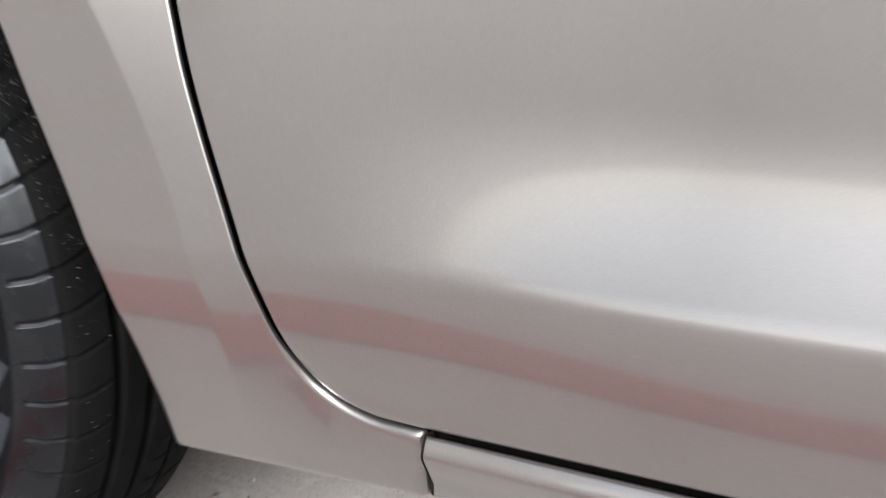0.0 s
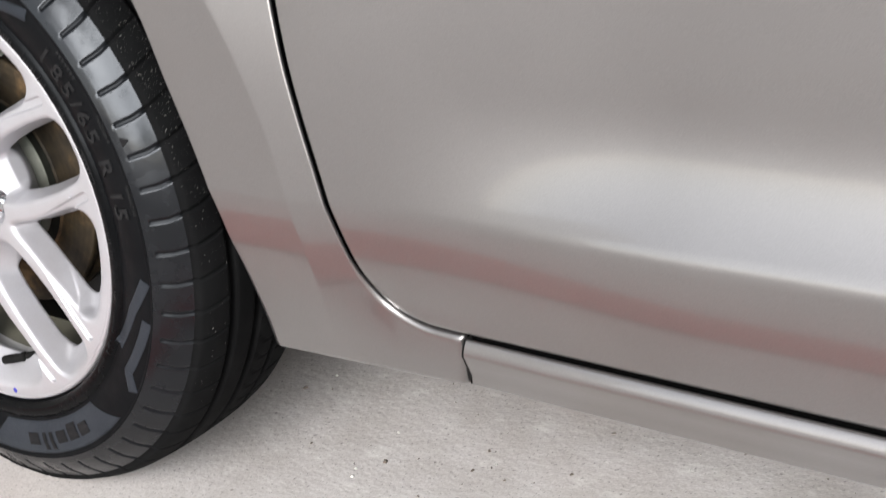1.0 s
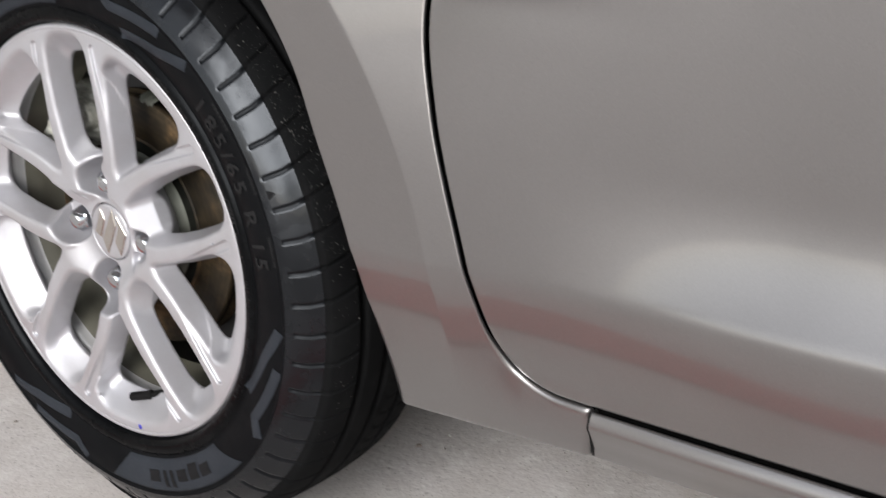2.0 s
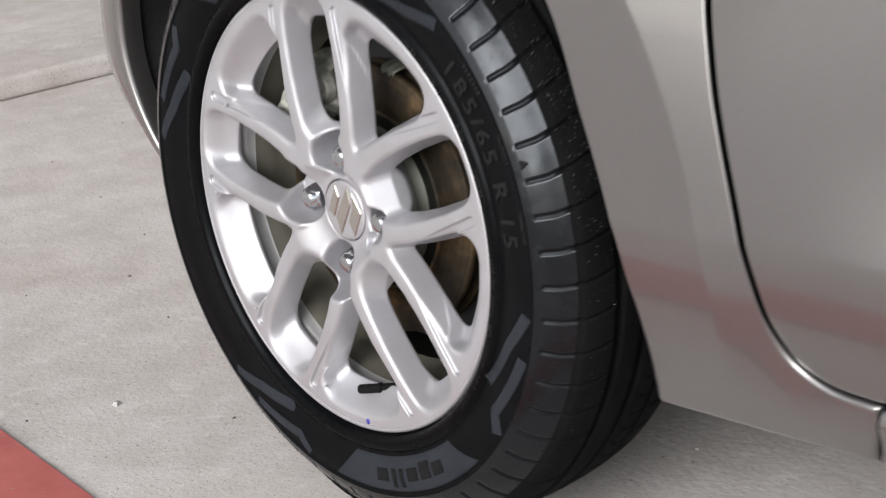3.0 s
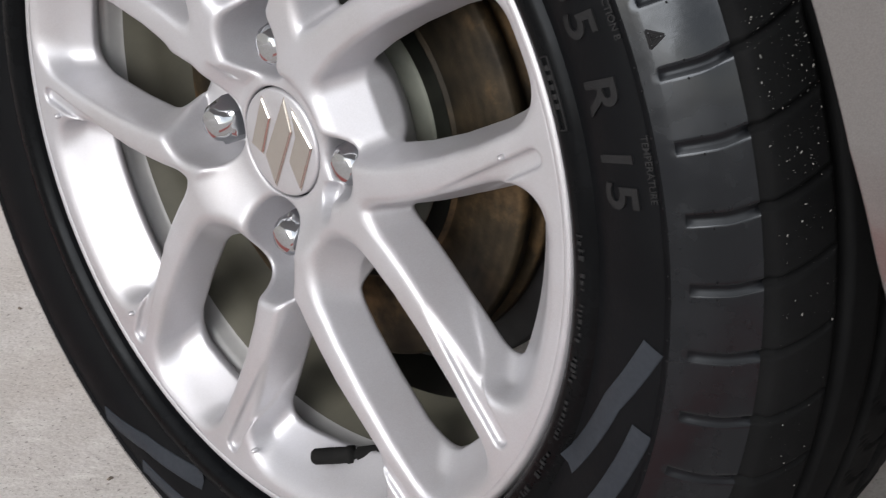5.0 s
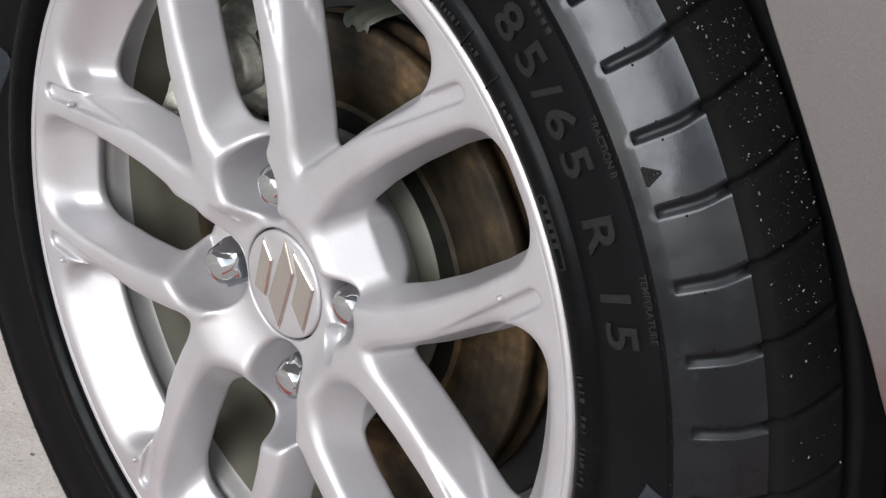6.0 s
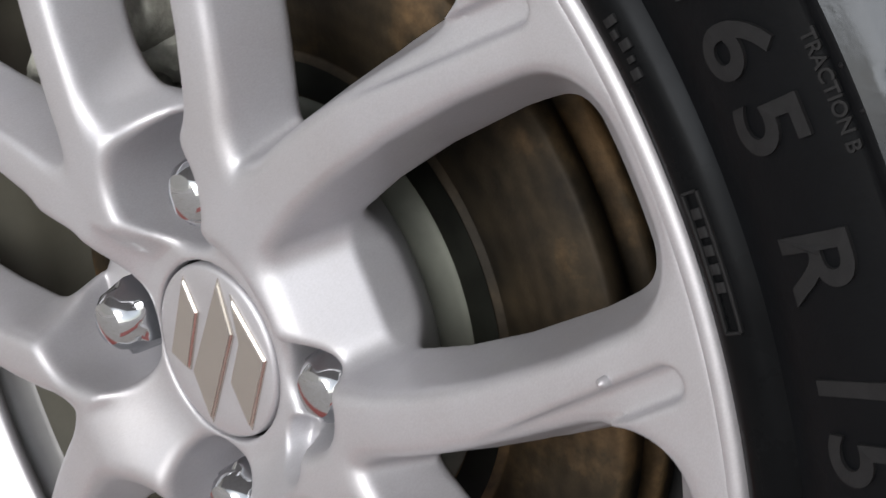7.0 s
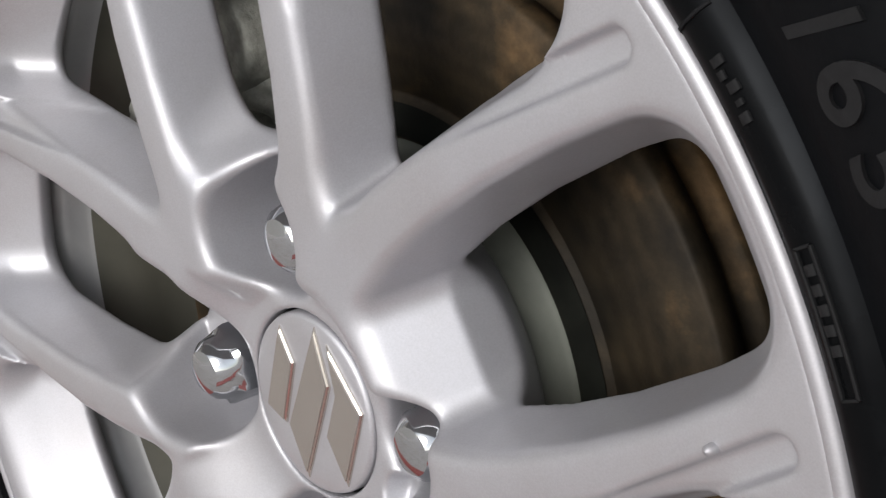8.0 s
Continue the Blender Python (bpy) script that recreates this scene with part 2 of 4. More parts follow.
# ---- car ----
car = tagged(new("car"), "beige metallic small car parked on a concrete floor", "car")


def ysurf(x, z):
    """Outer skin of the car's flank: a creased arch flare, a ledge in the door and a tucked-under lower edge."""
    y = -0.0742 + 0.16 * np.maximum(z - 0.44, 0) ** 2
    crease = 0.363 + 0.02 * (x - 0.6)
    low = np.maximum(crease - z, 0)
    y = y + np.where(low < 0.06, 0.13 * low + 1.15 * low ** 2, 0.13 * 0.06 + 1.15 * 0.0036 + 0.268 * (low - 0.06) + 0.9 * np.maximum(low - 0.08, 0) ** 2)
    q = np.clip((z - crease) / 0.100, 0, 1)
    y = y + 0.0225 * sstep(x, 0.44, 0.76) * (1 - (1 - q) ** 1.9)
    # arch flare: an even slope from its crease to the door gap, gentler on the door
    k = np.clip(np.hypot(x, z - ZC) - 0.428, 0, 0.36)
    edge = np.hypot(np.interp(z, [0.27, 0.298, 0.337, 0.389, 0.437, 0.50, 0.555, 0.641, 0.80], [0.489, 0.474, 0.466, 0.456, 0.4465, 0.436, 0.4326, 0.4454, 0.462]), z - ZC) - 0.428
    high = sstep(z, 0.38, 0.54)
    edge = np.minimum(edge, 0.14 - 0.06 * sstep(z, 0.50, 0.60))
    past = np.clip(k - edge, 0, 0.22)
    rise = (0.155 + 0.055 * high) * np.minimum(k, edge)
    rise = rise + (0.0110 - rise) * (1 - (1 - past / 0.22) ** 2)
    upper, lower = sstep(z, 0.20, 0.28), sstep(z, 0.30, 0.45)
    y = y + rise * (upper + (lower - upper) * sstep(x, 0.46, 0.80))
    return y


def edge_roll(d, radius):
    d = np.clip(d, 0, radius)
    return radius - np.sqrt(np.maximum(radius ** 2 - (radius - d) ** 2, 0))


def edge_distance(x, z, line):
    """Distance of grid points from an open polyline."""
    a, b = line[:-1], line[1:]
    e = b - a
    px, pz = x.reshape(-1, 1), z.reshape(-1, 1)
    t = np.clip(((px - a[:, 0]) * e[:, 0] + (pz - a[:, 1]) * e[:, 1]) / (e ** 2).sum(1), 0, 1)
    return np.sqrt(((px - a[:, 0] - t * e[:, 0]) ** 2 + (pz - a[:, 1] - t * e[:, 1]) ** 2).min(1)).reshape(x.shape)


def panel(name, left, right, label, hem=(1, 1, 1, 1), radius=0.0015, cols=70, flange=0.0015, warp=None):
    """A sheet-metal panel between two boundary curves of equal length, with rolled edges and inward flanges (left, right, first, last)."""
    left, right = np.asarray(left, float), np.asarray(right, float)
    n = len(left)

    def steps(count, length, a, b):
        s = np.linspace(0, 1, count)
        extra = np.array([0.0, 0.08, 0.25, 0.5, 1.0]) * radius / length
        parts = [s[(s > extra[-1] * 1.2) & (s < 1 - extra[-1] * 1.2)]]
        parts += [extra] if a else [np.array([0.0])]
        parts += [1 - extra] if b else [np.array([1.0])]
        return np.unique(np.concatenate(parts))
    width = np.linalg.norm(left - right, axis=1).mean()
    s = steps(cols, width, hem[0], hem[1])
    seg = np.linalg.norm(np.diff((left + right) / 2, axis=0), axis=1)
    cum = np.r_[0, np.cumsum(seg)]
    tt = steps(n, cum[-1], hem[2], hem[3])
    u = cum / cum[-1]
    lf = np.stack([np.interp(tt, u, left[:, k]) for k in (0, 1)], 1)
    rt = np.stack([np.interp(tt, u, right[:, k]) for k in (0, 1)], 1)
    x = lf[:, :1] * (1 - s) + rt[:, :1] * s
    z = lf[:, 1:] * (1 - s) + rt[:, 1:] * s
    if warp:
        z = warp(x, z)
    y = ysurf(x, z)
    big = np.full_like(x, 9.0)
    line_l, line_r, line_e = (np.stack([x[c], z[c]], 1) for c in (np.s_[:, 0], np.s_[:, -1], np.s_[-1, :]))
    d = [edge_distance(x, z, line_l) if hem[0] else big, edge_distance(x, z, line_r) if hem[1] else big, edge_distance(x, z, line_e) if hem[3] else big]
    rolled = radius * (0.5 + 1.9 * (1 - sstep(z, 0.258, 0.320)))
    for k in d:
        y = y + edge_roll(np.minimum(k, rolled), rolled)
    pts = np.stack([x, y, z], -1)
    if hem[0]:
        pts = np.concatenate([pts[:, :1] + [0, flange, 0], pts], 1)
    if hem[1]:
        pts = np.concatenate([pts, pts[:, -1:] + [0, flange, 0]], 1)
    if hem[2]:
        pts = np.concatenate([pts[:1] + [0, flange, 0], pts], 0)
    if hem[3]:
        pts = np.concatenate([pts, pts[-1:] + [0, flange, 0]], 0)
    return grid_part(name, pts, PAINT, car, label)


def resample(pts, n):
    pts = np.asarray(pts, float)
    c = np.r_[0, np.cumsum(np.linalg.norm(np.diff(pts, axis=0), axis=1))]
    t = np.linspace(0, c[-1], n)
    return np.stack([np.interp(t, c, pts[:, k]) for k in range(2)], 1)


def spline(pts, n):
    """Catmull-Rom through a few (x, z) points."""
    p = [Vector((*q, 0)) for q in pts]
    p = [p[0] * 2 - p[1]] + p + [p[-1] * 2 - p[-2]]
    out = []
    for i in range(1, len(p) - 2):
        for k in range(24):
            t = k / 24
            out.append(0.5 * ((2 * p[i]) + (p[i + 1] - p[i - 1]) * t + (2 * p[i - 1] - 5 * p[i] + 4 * p[i + 1] - p[i + 2]) * t * t + (3 * p[i] - p[i - 1] - 3 * p[i + 1] + p[i + 2]) * t ** 3))
    out.append(p[-2])
    return resample([(v.x, v.y) for v in out], n)


gap = [(0.4779, 1.0002), (0.456, 0.8005), (0.4400, 0.6408), (0.4292, 0.5554), (0.4362, 0.486), (0.4455, 0.437), (0.4559, 0.3889), (0.466, 0.3367), (0.4739, 0.2981), (0.4892, 0.2715), (0.5173, 0.2584), (0.5472, 0.2564), (0.5642, 0.2562)]
gap_n = spline(gap, 120)
arch = spline([(-0.0380, 0.664), (0.0663, 0.6595), (0.1562, 0.6336), (0.2334, 0.584), (0.2847, 0.5158), (0.3107, 0.4441), (0.3287, 0.3902), (0.3400, 0.3468), (0.3440, 0.3097), (0.3450, 0.2716), (0.3431, 0.2322), (0.3352, 0.1899)], 300)
fender_left = resample(arch, 260)
seam = resample([(0.5590, 0.2530), (0.5565, 0.233), (0.5465, 0.2009)], 12)
tang = np.gradient(gap_n, axis=0)
nrm = np.stack([-tang[:, 1], tang[:, 0]], 1) / np.linalg.norm(tang, axis=1)[:, None]
half_gap = np.full((120, 1), 0.0028)
fender_right = gap_n - nrm * half_gap
fender_right = resample(np.concatenate([fender_right[:-2], seam]), 260)
panel("fender", fender_left, fender_right, "beige metallic front fender with flared wheel arch", hem=(1, 1, 0, 1), cols=90, radius=0.0023)

def sill_gap(x):
    """Height of the gap between door and rocker panel."""
    return 0.2758 - (ysurf(x, 0.268) + 0.0812) * 0.63


def door_warp(x, z):
    return z + (sill_gap(x) + 0.0046 - 0.2608) * np.clip((0.37 - z) / 0.1092, 0, 1)


door_left = gap_n + nrm * (half_gap + 0.0004 * sstep(np.arange(120.0), 70, 105)[:, None])
far = resample([(2.0, 1.00), (2.0, 0.2608)], 120)
panel("front_door", resample(door_left, 120), far, "beige metallic front door with soft lower fold", hem=(1, 0, 0, 1), cols=150, warp=door_warp)


def sill():
    """Rocker panel: a round top ledge, then a face that leans in towards the floor."""
    prof = [(0.0045, -0.022), (0.0032, -0.0040), (0.0014, -0.0010), (-0.0010, -0.0004), (-0.0026, -0.0020), (-0.0042, -0.0045), (-0.0053, -0.0070), (-0.0060, -0.0095), (-0.0061, -0.0115), (-0.0052, -0.0138), (0.0030, -0.0245), (0.0120, -0.0370), (0.0165, -0.0470), (0.0190, -0.0490), (0.060, -0.0480)]
    rows = []
    for x in np.r_[0.5625, 0.5629, 0.5640, np.linspace(0.570, 2.0, 100)]:
        yb, zc = float(ysurf(x, 0.268)), float(sill_gap(x)) + 0.0002
        back = 0.006 if x < 0.5627 else 0.0
        lean = max(0.0, (0.68 - x) / 0.12)
        nose = 0.80 + 0.20 * float(sstep(x, 0.562, 0.66))
        yb += 0.0032
        rows.append([(x - 0.0150 * lean * min(1.0, -dz / 0.049) ** 1.6, yb + min(dy, 0.0) * nose + max(dy, 0.0) + back, zc + dz * 1.08) for dy, dz in prof])
    # black strip added along the front edge stands in for the seam's shade
    lip = [[(x + dx, y - 0.0005, z + 0.0002) for x, y, z in rows[1][3:-2]] for dx in (-0.0004, 0.0010)]
    lip = [[(x, y + 0.006, z) for x, y, z in lip[0]]] + lip + [[(x, y + 0.004, z) for x, y, z in lip[1]]]
    grid_part("seam_gasket", lip, MATT_BLACK, car, "thin black strip standing in for the shaded panel seam")
    return grid_part("sill", rows, PAINT, car, "beige rocker panel with rounded top ledge")


sill()


def bumper():
    """Rear edge of the front bumper: a rolled lip ahead of the wheel and a skin that curves away to the front."""
    lip = spline([(-0.10, 0.672), (-0.23, 0.602), (-0.325, 0.540), (-0.365, 0.480), (-0.376, 0.420), (-0.369, 0.365), (-0.350, 0.318), (-0.318, 0.274), (-0.285, 0.235)], 70)
    prof = [(0.003, -0.0300), (0.0028, -0.0400), (0.0020, -0.0490), (0.0008, -0.0530), (-0.0015, -0.0550), (-0.010, -0.0556), (-0.028, -0.0530), (-0.050, -0.0460), (-0.070, -0.0340), (-0.110, 0.005), (-0.150, 0.120), (-0.170, 0.400), (-0.175, 0.800)]
    rows = []
    for x, z in lip:
        w = 0.08 + 0.92 * float(sstep(z, 0.235, 0.40))
        rows.append([(x + dx * (w if dx < 0 else 1), y + (1 - w) * 0.012, z + 0.35 * dx * (1 - w)) for dx, y in prof])
    return grid_part("bumper", rows, PAINT, car, "beige front bumper corner ahead of the wheel")


bumper()


def arch_liner():
    """Felt shell inside the wheel arch; it follows the bumper lip at the front."""
    deg = np.linspace(2, 200, 100)
    rad = np.interp(deg, [2, 60, 115, 135, 144, 156, 163, 170, 177, 185, 200], [0.352, 0.360, 0.368, 0.392, 0.404, 0.406, 0.396, 0.376, 0.351, 0.322, 0.300])
    rows = [[polar(q + 0.010 * math.sin(k * 0.9) * (y > 0), a, y) for k, (a, q) in enumerate(zip(deg, rad))] for y in (-0.038, -0.02, 0.05, 0.15, 0.26)]
    rows.append([polar(0.05, a, 0.262) for a in deg])
    return grid_part("wheel_arch_liner", rows, LINER, car, "black felt wheel arch liner")


arch_liner()


def box_part(name, x0, x1, y0, y1, z0, z1, material, label=""):
    bm = bmesh.new()
    bmesh.ops.create_cube(bm, size=1, matrix=Matrix.Translation(((x0 + x1) / 2, (y0 + y1) / 2, (z0 + z1) / 2)) @ Matrix.Diagonal((x1 - x0, y1 - y0, z1 - z0, 1)))
    return part(name, bm, material, car, label, False)


# black box added behind the panels so their gaps read as shaded
box_part("inner_sill", 0.40, 2.0, -0.022, 0.20, 0.222, 0.60, MATT_BLACK, "black box added as shade behind the panel gaps")
box_part("floor_pan", 0.42, 2.0, 0.0, 1.50, 0.200, 0.221, BLACK, "black underbody")
box_part("front_underbody", -0.62, 0.40, 0.27, 1.22, 0.20, 0.72, BLACK, "black underbody behind the wheel")


def loft(name, sections, material, label):
    """A closed skin over cross-sections: x, left edge y, low z, shoulder z, shoulder inset, top z; the car's middle is at y = 0.74."""
    rows = []
    for x, ye, z0, zs, inset, zt in sections:
        half = [(ye, z0), (ye - 0.004, z0 + 0.35 * (zs - z0)), (ye, zs - 0.02), (ye + 0.4 * inset, zs + 0.3 * (zt - zs)), (ye + inset, zs + 0.8 * (zt - zs)), (ye + inset + 0.14, zt - 0.01), (0.74, zt)]
        rows.append([(x, y, z) for y, z in half] + [(x, 1.48 - y, z) for y, z in half[-2::-1]])
    rows.insert(0, [(sections[0][0] - 0.02, 0.74 + (y - 0.74) * 0.9, 0.5 * (sections[0][2] + sections[0][5]) + (z - 0.5 * (sections[0][2] + sections[0][5])) * 0.8) for _, y, z in rows[0]])
    rows.insert(0, [(sections[0][0] - 0.03, 0.74, 0.5 * (sections[0][2] + sections[0][5]))] * 13)
    rows.append([(sections[-1][0] + 0.03, 0.74, 0.5 * (sections[-1][2] + sections[-1][5]))] * 13)
    return grid_part(name, rows, material, car, label)


loft("bonnet", [(-0.74, 0.24, 0.30, 0.52, 0.05, 0.60), (-0.70, 0.14, 0.28, 0.58, 0.06, 0.68), (-0.60, 0.06, 0.60, 0.66, 0.07, 0.75), (-0.40, -0.02, 0.70, 0.73, 0.08, 0.81), (-0.15, -0.045, 0.74, 0.78, 0.08, 0.86), (0.15, -0.045, 0.74, 0.82, 0.08, 0.91), (0.42, -0.045, 0.74, 0.86, 0.08, 0.94)], PAINT, "beige bonnet and nose")
loft("body_side", [(0.42, -0.040, 0.62, 0.90, 0.05, 0.95), (1.2, -0.040, 0.62, 0.93, 0.05, 0.97), (1.98, -0.040, 0.30, 0.95, 0.05, 0.98), (2.05, -0.082, 0.26, 0.95, 0.05, 0.98), (2.10, -0.085, 0.68, 0.95, 0.05, 0.98), (2.80, -0.06, 0.68, 0.95, 0.06, 0.98), (2.86, -0.04, 0.30, 0.95, 0.06, 0.99), (2.98, 0.03, 0.34, 0.92, 0.06, 0.98)], PAINT, "beige body sides and tail")
loft("glasshouse", [(0.46, 0.03, 0.93, 0.94, 0.05, 0.955), (0.95, 0.02, 0.94, 1.20, 0.09, 1.32), (1.25, 0.02, 0.94, 1.36, 0.10, 1.475), (2.2, 0.02, 0.95, 1.36, 0.10, 1.48), (2.65, 0.04, 0.96, 1.28, 0.10, 1.41), (2.90, 0.08, 0.96, 1.00, 0.08, 1.05)], GLASS, "dark tinted glasshouse")
loft("roof_panel", [(1.16, 0.16, 1.438, 1.446, 0.05, 1.462), (1.30, 0.13, 1.452, 1.470, 0.05, 1.492), (2.2, 0.13, 1.455, 1.474, 0.05, 1.496), (2.62, 0.16, 1.380, 1.400, 0.05, 1.426)], PAINT, "beige roof panel")


# ---- wheel: rim ----
NUT_ANGLES = [-3.0, 87.0, 177.0, 267.0]


def blur(a, n):
    for _ in range(n):
        a = (np.roll(a, 1, 0) + np.roll(a, -1, 0) + 2 * a) / 4
        a = (np.roll(a, 1, 1) + np.roll(a, -1, 1) + 2 * a) / 4
    return a


def surface_net(f, x0, y0, z0, h):
    """Vertices and quads of the zero surface of a field on an even grid."""
    s = f < 0
    nx, ny, nz = f.shape
    cell = np.zeros((nx - 1, ny - 1, nz - 1), np.int8)
    for i in (0, 1):
        for j in (0, 1):
            for k in (0, 1):
                cell += s[i:nx - 1 + i, j:ny - 1 + j, k:nz - 1 + k]
    active = (cell > 0) & (cell < 8)
    ci, cj, ck = np.nonzero(active)
    num = np.full(active.shape, -1, np.int64)
    num[active] = np.arange(len(ci))
    acc, cnt = np.zeros((len(ci), 3)), np.zeros(len(ci))
    corners = [(i, j, k) for i in (0, 1) for j in (0, 1) for k in (0, 1)]
    for a in corners:
        for b in corners:
            if sum(q - p for p, q in zip(a, b)) != 1 or sum(abs(q - p) for p, q in zip(a, b)) != 1:
                continue
            fa = f[ci + a[0], cj + a[1], ck + a[2]]
            fb = f[ci + b[0], cj + b[1], ck + b[2]]
            hit = (fa < 0) != (fb < 0)
            t = np.where(hit, fa / np.where(hit, fa - fb, 1), 0)
            p = np.array(a)[None] + t[:, None] * (np.array(b) - np.array(a))[None]
            acc += p * hit[:, None]
            cnt += hit
    verts = np.stack([ci, cj, ck], 1) + acc / cnt[:, None]
    verts = verts * h + np.array([x0, y0, z0])
    quads = []
    for ax in range(3):
        lo = [slice(1, -1)] * 3
        hi = [slice(1, -1)] * 3
        lo[ax], hi[ax] = slice(0, -1), slice(1, None)
        sa, sb = s[tuple(lo)], s[tuple(hi)]
        i, j, k = np.nonzero(sa != sb)
        flip = sa[i, j, k]
        p = np.stack([i, j, k], 1) + 1
        p[:, ax] -= 1
        e1, e2 = np.zeros(3, int), np.zeros(3, int)
        e1[(ax + 1) % 3], e2[(ax + 2) % 3] = 1, 1
        q = [num[tuple((p - o).T)] for o in (0 * e1, e1, e1 + e2, e2)]
        q = np.stack(q, 1)
        q[flip] = q[flip][:, ::-1]
        quads.append(q[:, ::-1])
    return verts, np.concatenate(quads)


def rim_face():
    """Ten-spoke alloy casting: five pairs of raised spokes between hub and ring, worked out as a solid."""
    h = 0.00098
    ax = np.arange(-0.2075, 0.2076, h)
    X, Z = np.meshgrid(ax, ax, indexing="ij")
    r, th = np.hypot(X, Z), np.arctan2(Z, X)
    fold = (np.degrees(th) - PH + 36) % 72 - 36
    u, v = r * np.cos(np.radians(fold)), np.abs(r * np.sin(np.radians(fold)))
    pair = np.round((np.degrees(th) - PH) / 72).astype(int) % 5
    hub_u = np.array([0.0540, 0.0620, 0.0640, 0.0600, 0.0540])[pair]
    turn = np.array([0.0070, 0.0220, 0.0240, 0.0260, 0.0220])[pair]
    # face edges of a spoke: the opening between two spokes bulges, the outside flares into the ring
    inner = np.interp(u, [0.050, 0.062, 0.080, 0.100, 0.125, 0.155, 0.185, 0.205], [0.0170, 0.0212, 0.0268, 0.0305, 0.0327, 0.0330, 0.0312, 0.0290])
    outer = np.interp(u, [0.050, 0.064, 0.080, 0.095, 0.125, 0.150, 0.166, 0.180], [0.0375, 0.0415, 0.0445, 0.0462, 0.0480, 0.0490, 0.0515, 0.0550])
    centre = (inner + outer) / 2
    inside = v < centre
    hub_u, turn = blur(hub_u, 2), blur(turn, 2)
    d = blur(smin(v - outer, r - 0.070, 0.018), 4)
    ring = np.where(inside, 0.2015, 0.1955) - r
    # round wells for the nuts: angle, distance, radius, length
    pocket = np.full_like(X, 9.0)
    for a, out, size, long in ((-3.0, 0.0495, 0.0138, 0.0), (89.5, 0.0540, 0.0158, 0.001), (97.0, 0.0535, 0.0168, 0.0), (177.0, 0.0530, 0.0200, 0.012), (165.0, 0.0620, 0.0180, 0.006), (261.0, 0.0525, 0.0190, 0.012)):
        ex, ez = math.cos(radians(a)), math.sin(radians(a))
        cx, cz = X - out * ex, Z - out * ez
        k = np.clip(cx * ex + cz * ez, 0, long)
        pocket = smin(pocket, np.hypot(cx - k * ex, cz - k * ez) - size, 0.010)
    arm_in = np.clip(np.minimum(v - inner, outer - v) / 0.0080, 0, 1)
    # the spokes rise from the hub plate in soft shoulders round the cap
    crest = blur(np.array([0.0520, 0.0500, 0.0580, 0.0720, 0.0580])[pair], 8)
    top = 0.0688 + 0.0128 * sstep(r, 0.0330, crest) + 0.0016 * sstep(r, 0.08, 0.19)
    top = top + 0.0007 * (1 - (1 - arm_in) ** 2) * sstep(r, 0.06, 0.09) * (1 - 0.8 * sstep(r, 0.165, 0.185))
    # a sunk ledge along the outer edge of each spoke that ends in a round finger recess
    p0, p1 = np.array([0.118, 0.0500]), np.array([0.1860, 0.0452])
    e = p1 - p0
    t = np.clip(((u - p0[0]) * e[0] + (v - p0[1]) * e[1]) / (e @ e), 0, 1)
    dc = np.hypot(u - p0[0] - t * e[0], v - p0[1] - t * e[1])
    top = top - 0.0034 * (1 - sstep(dc, 0.0034, 0.0048)) * sstep(u, 0.105, 0.150)
    dd = np.hypot(X - 0.0448 * math.cos(radians(-30)), Z - 0.0448 * math.sin(radians(-30)))
    top = top - 0.009 * sstep(0.0100 - dd, 0, 0.005)
    w = np.arange(0.026, 0.0905, h)[None, :, None]
    D, R, T, P, U, V, I, H, K = (q[:, None, :].astype(np.float32) for q in (d, ring, top, pocket, u, v, inner, hub_u, turn))
    sink = np.clip((T - w) / 0.0220, 0, 1.6)
    # the opening inside each pair: upright sides and a flat ramp that falls from the hub crest
    ramp = 0.0165 * np.minimum(sink, 1) + 0.0050 * np.maximum(sink - 1, 0)
    opening = smin(U - H - ramp, I - V - 0.0062 * sink, K)
    D = np.where(inside[:, None, :], opening, D - 0.0062 * sink)
    # round corners at the face that tighten towards the barrel
    fall = np.clip((T - w) / 0.0200, 0, 1.2)
    soft = np.where(inside, 0.022, 0.030)[:, None, :]
    plan = smin(D, R - 0.0200 * (fall + 0.02 * np.sin(2 * math.pi * fall)), soft - (soft - 0.011) * np.clip(fall * 1.4, 0, 1))
    soft = (0.0034 + 0.0016 * (1 - sstep(r, 0.060, 0.105)))[:, None, :]
    body = -smin(-plan, T - w, soft)
    floor_w = (0.0440 + 0.0050 * sstep(r, 0.058, 0.080))[:, None, :]
    drill = np.maximum(P - 0.10 * (w - 0.050), floor_w - w)
    f = -smin(-body, drill, 0.0045)
    rise = blur(np.array([0.064, 0.064, 0.078, 0.076, 0.064])[pair], 4)
    back = (0.0570 - 0.0210 * (1 - sstep(r, rise, rise + 0.020)) - 0.0040 * sstep(r, 0.155, 0.184))[:, None, :]
    f = -smin(-f, w - back, 0.0030)
    f = np.maximum(f, np.maximum(0.0291 - r, r - 0.2046)[:, None, :])
    verts, quads = surface_net(f, ax[0], 0.026, ax[0], h)
    ends = np.concatenate([quads[:, [0, 1]], quads[:, [1, 2]], quads[:, [2, 3]], quads[:, [3, 0]]])
    count = np.bincount(ends[:, 0], minlength=len(verts))[:, None]
    for _ in range(1):
        near = np.stack([np.bincount(ends[:, 0], weights=verts[ends[:, 1], c], minlength=len(verts)) for c in range(3)], 1)
        verts = 0.4 * verts + 0.6 * near / count
    verts = np.stack([verts[:, 0], -verts[:, 1], verts[:, 2] + ZC], 1)
    me = bpy.data.meshes.new("wheel_rim")
    me.from_pydata(verts.tolist(), [], quads[:, ::-1].tolist())
    me.materials.append(ALLOY)
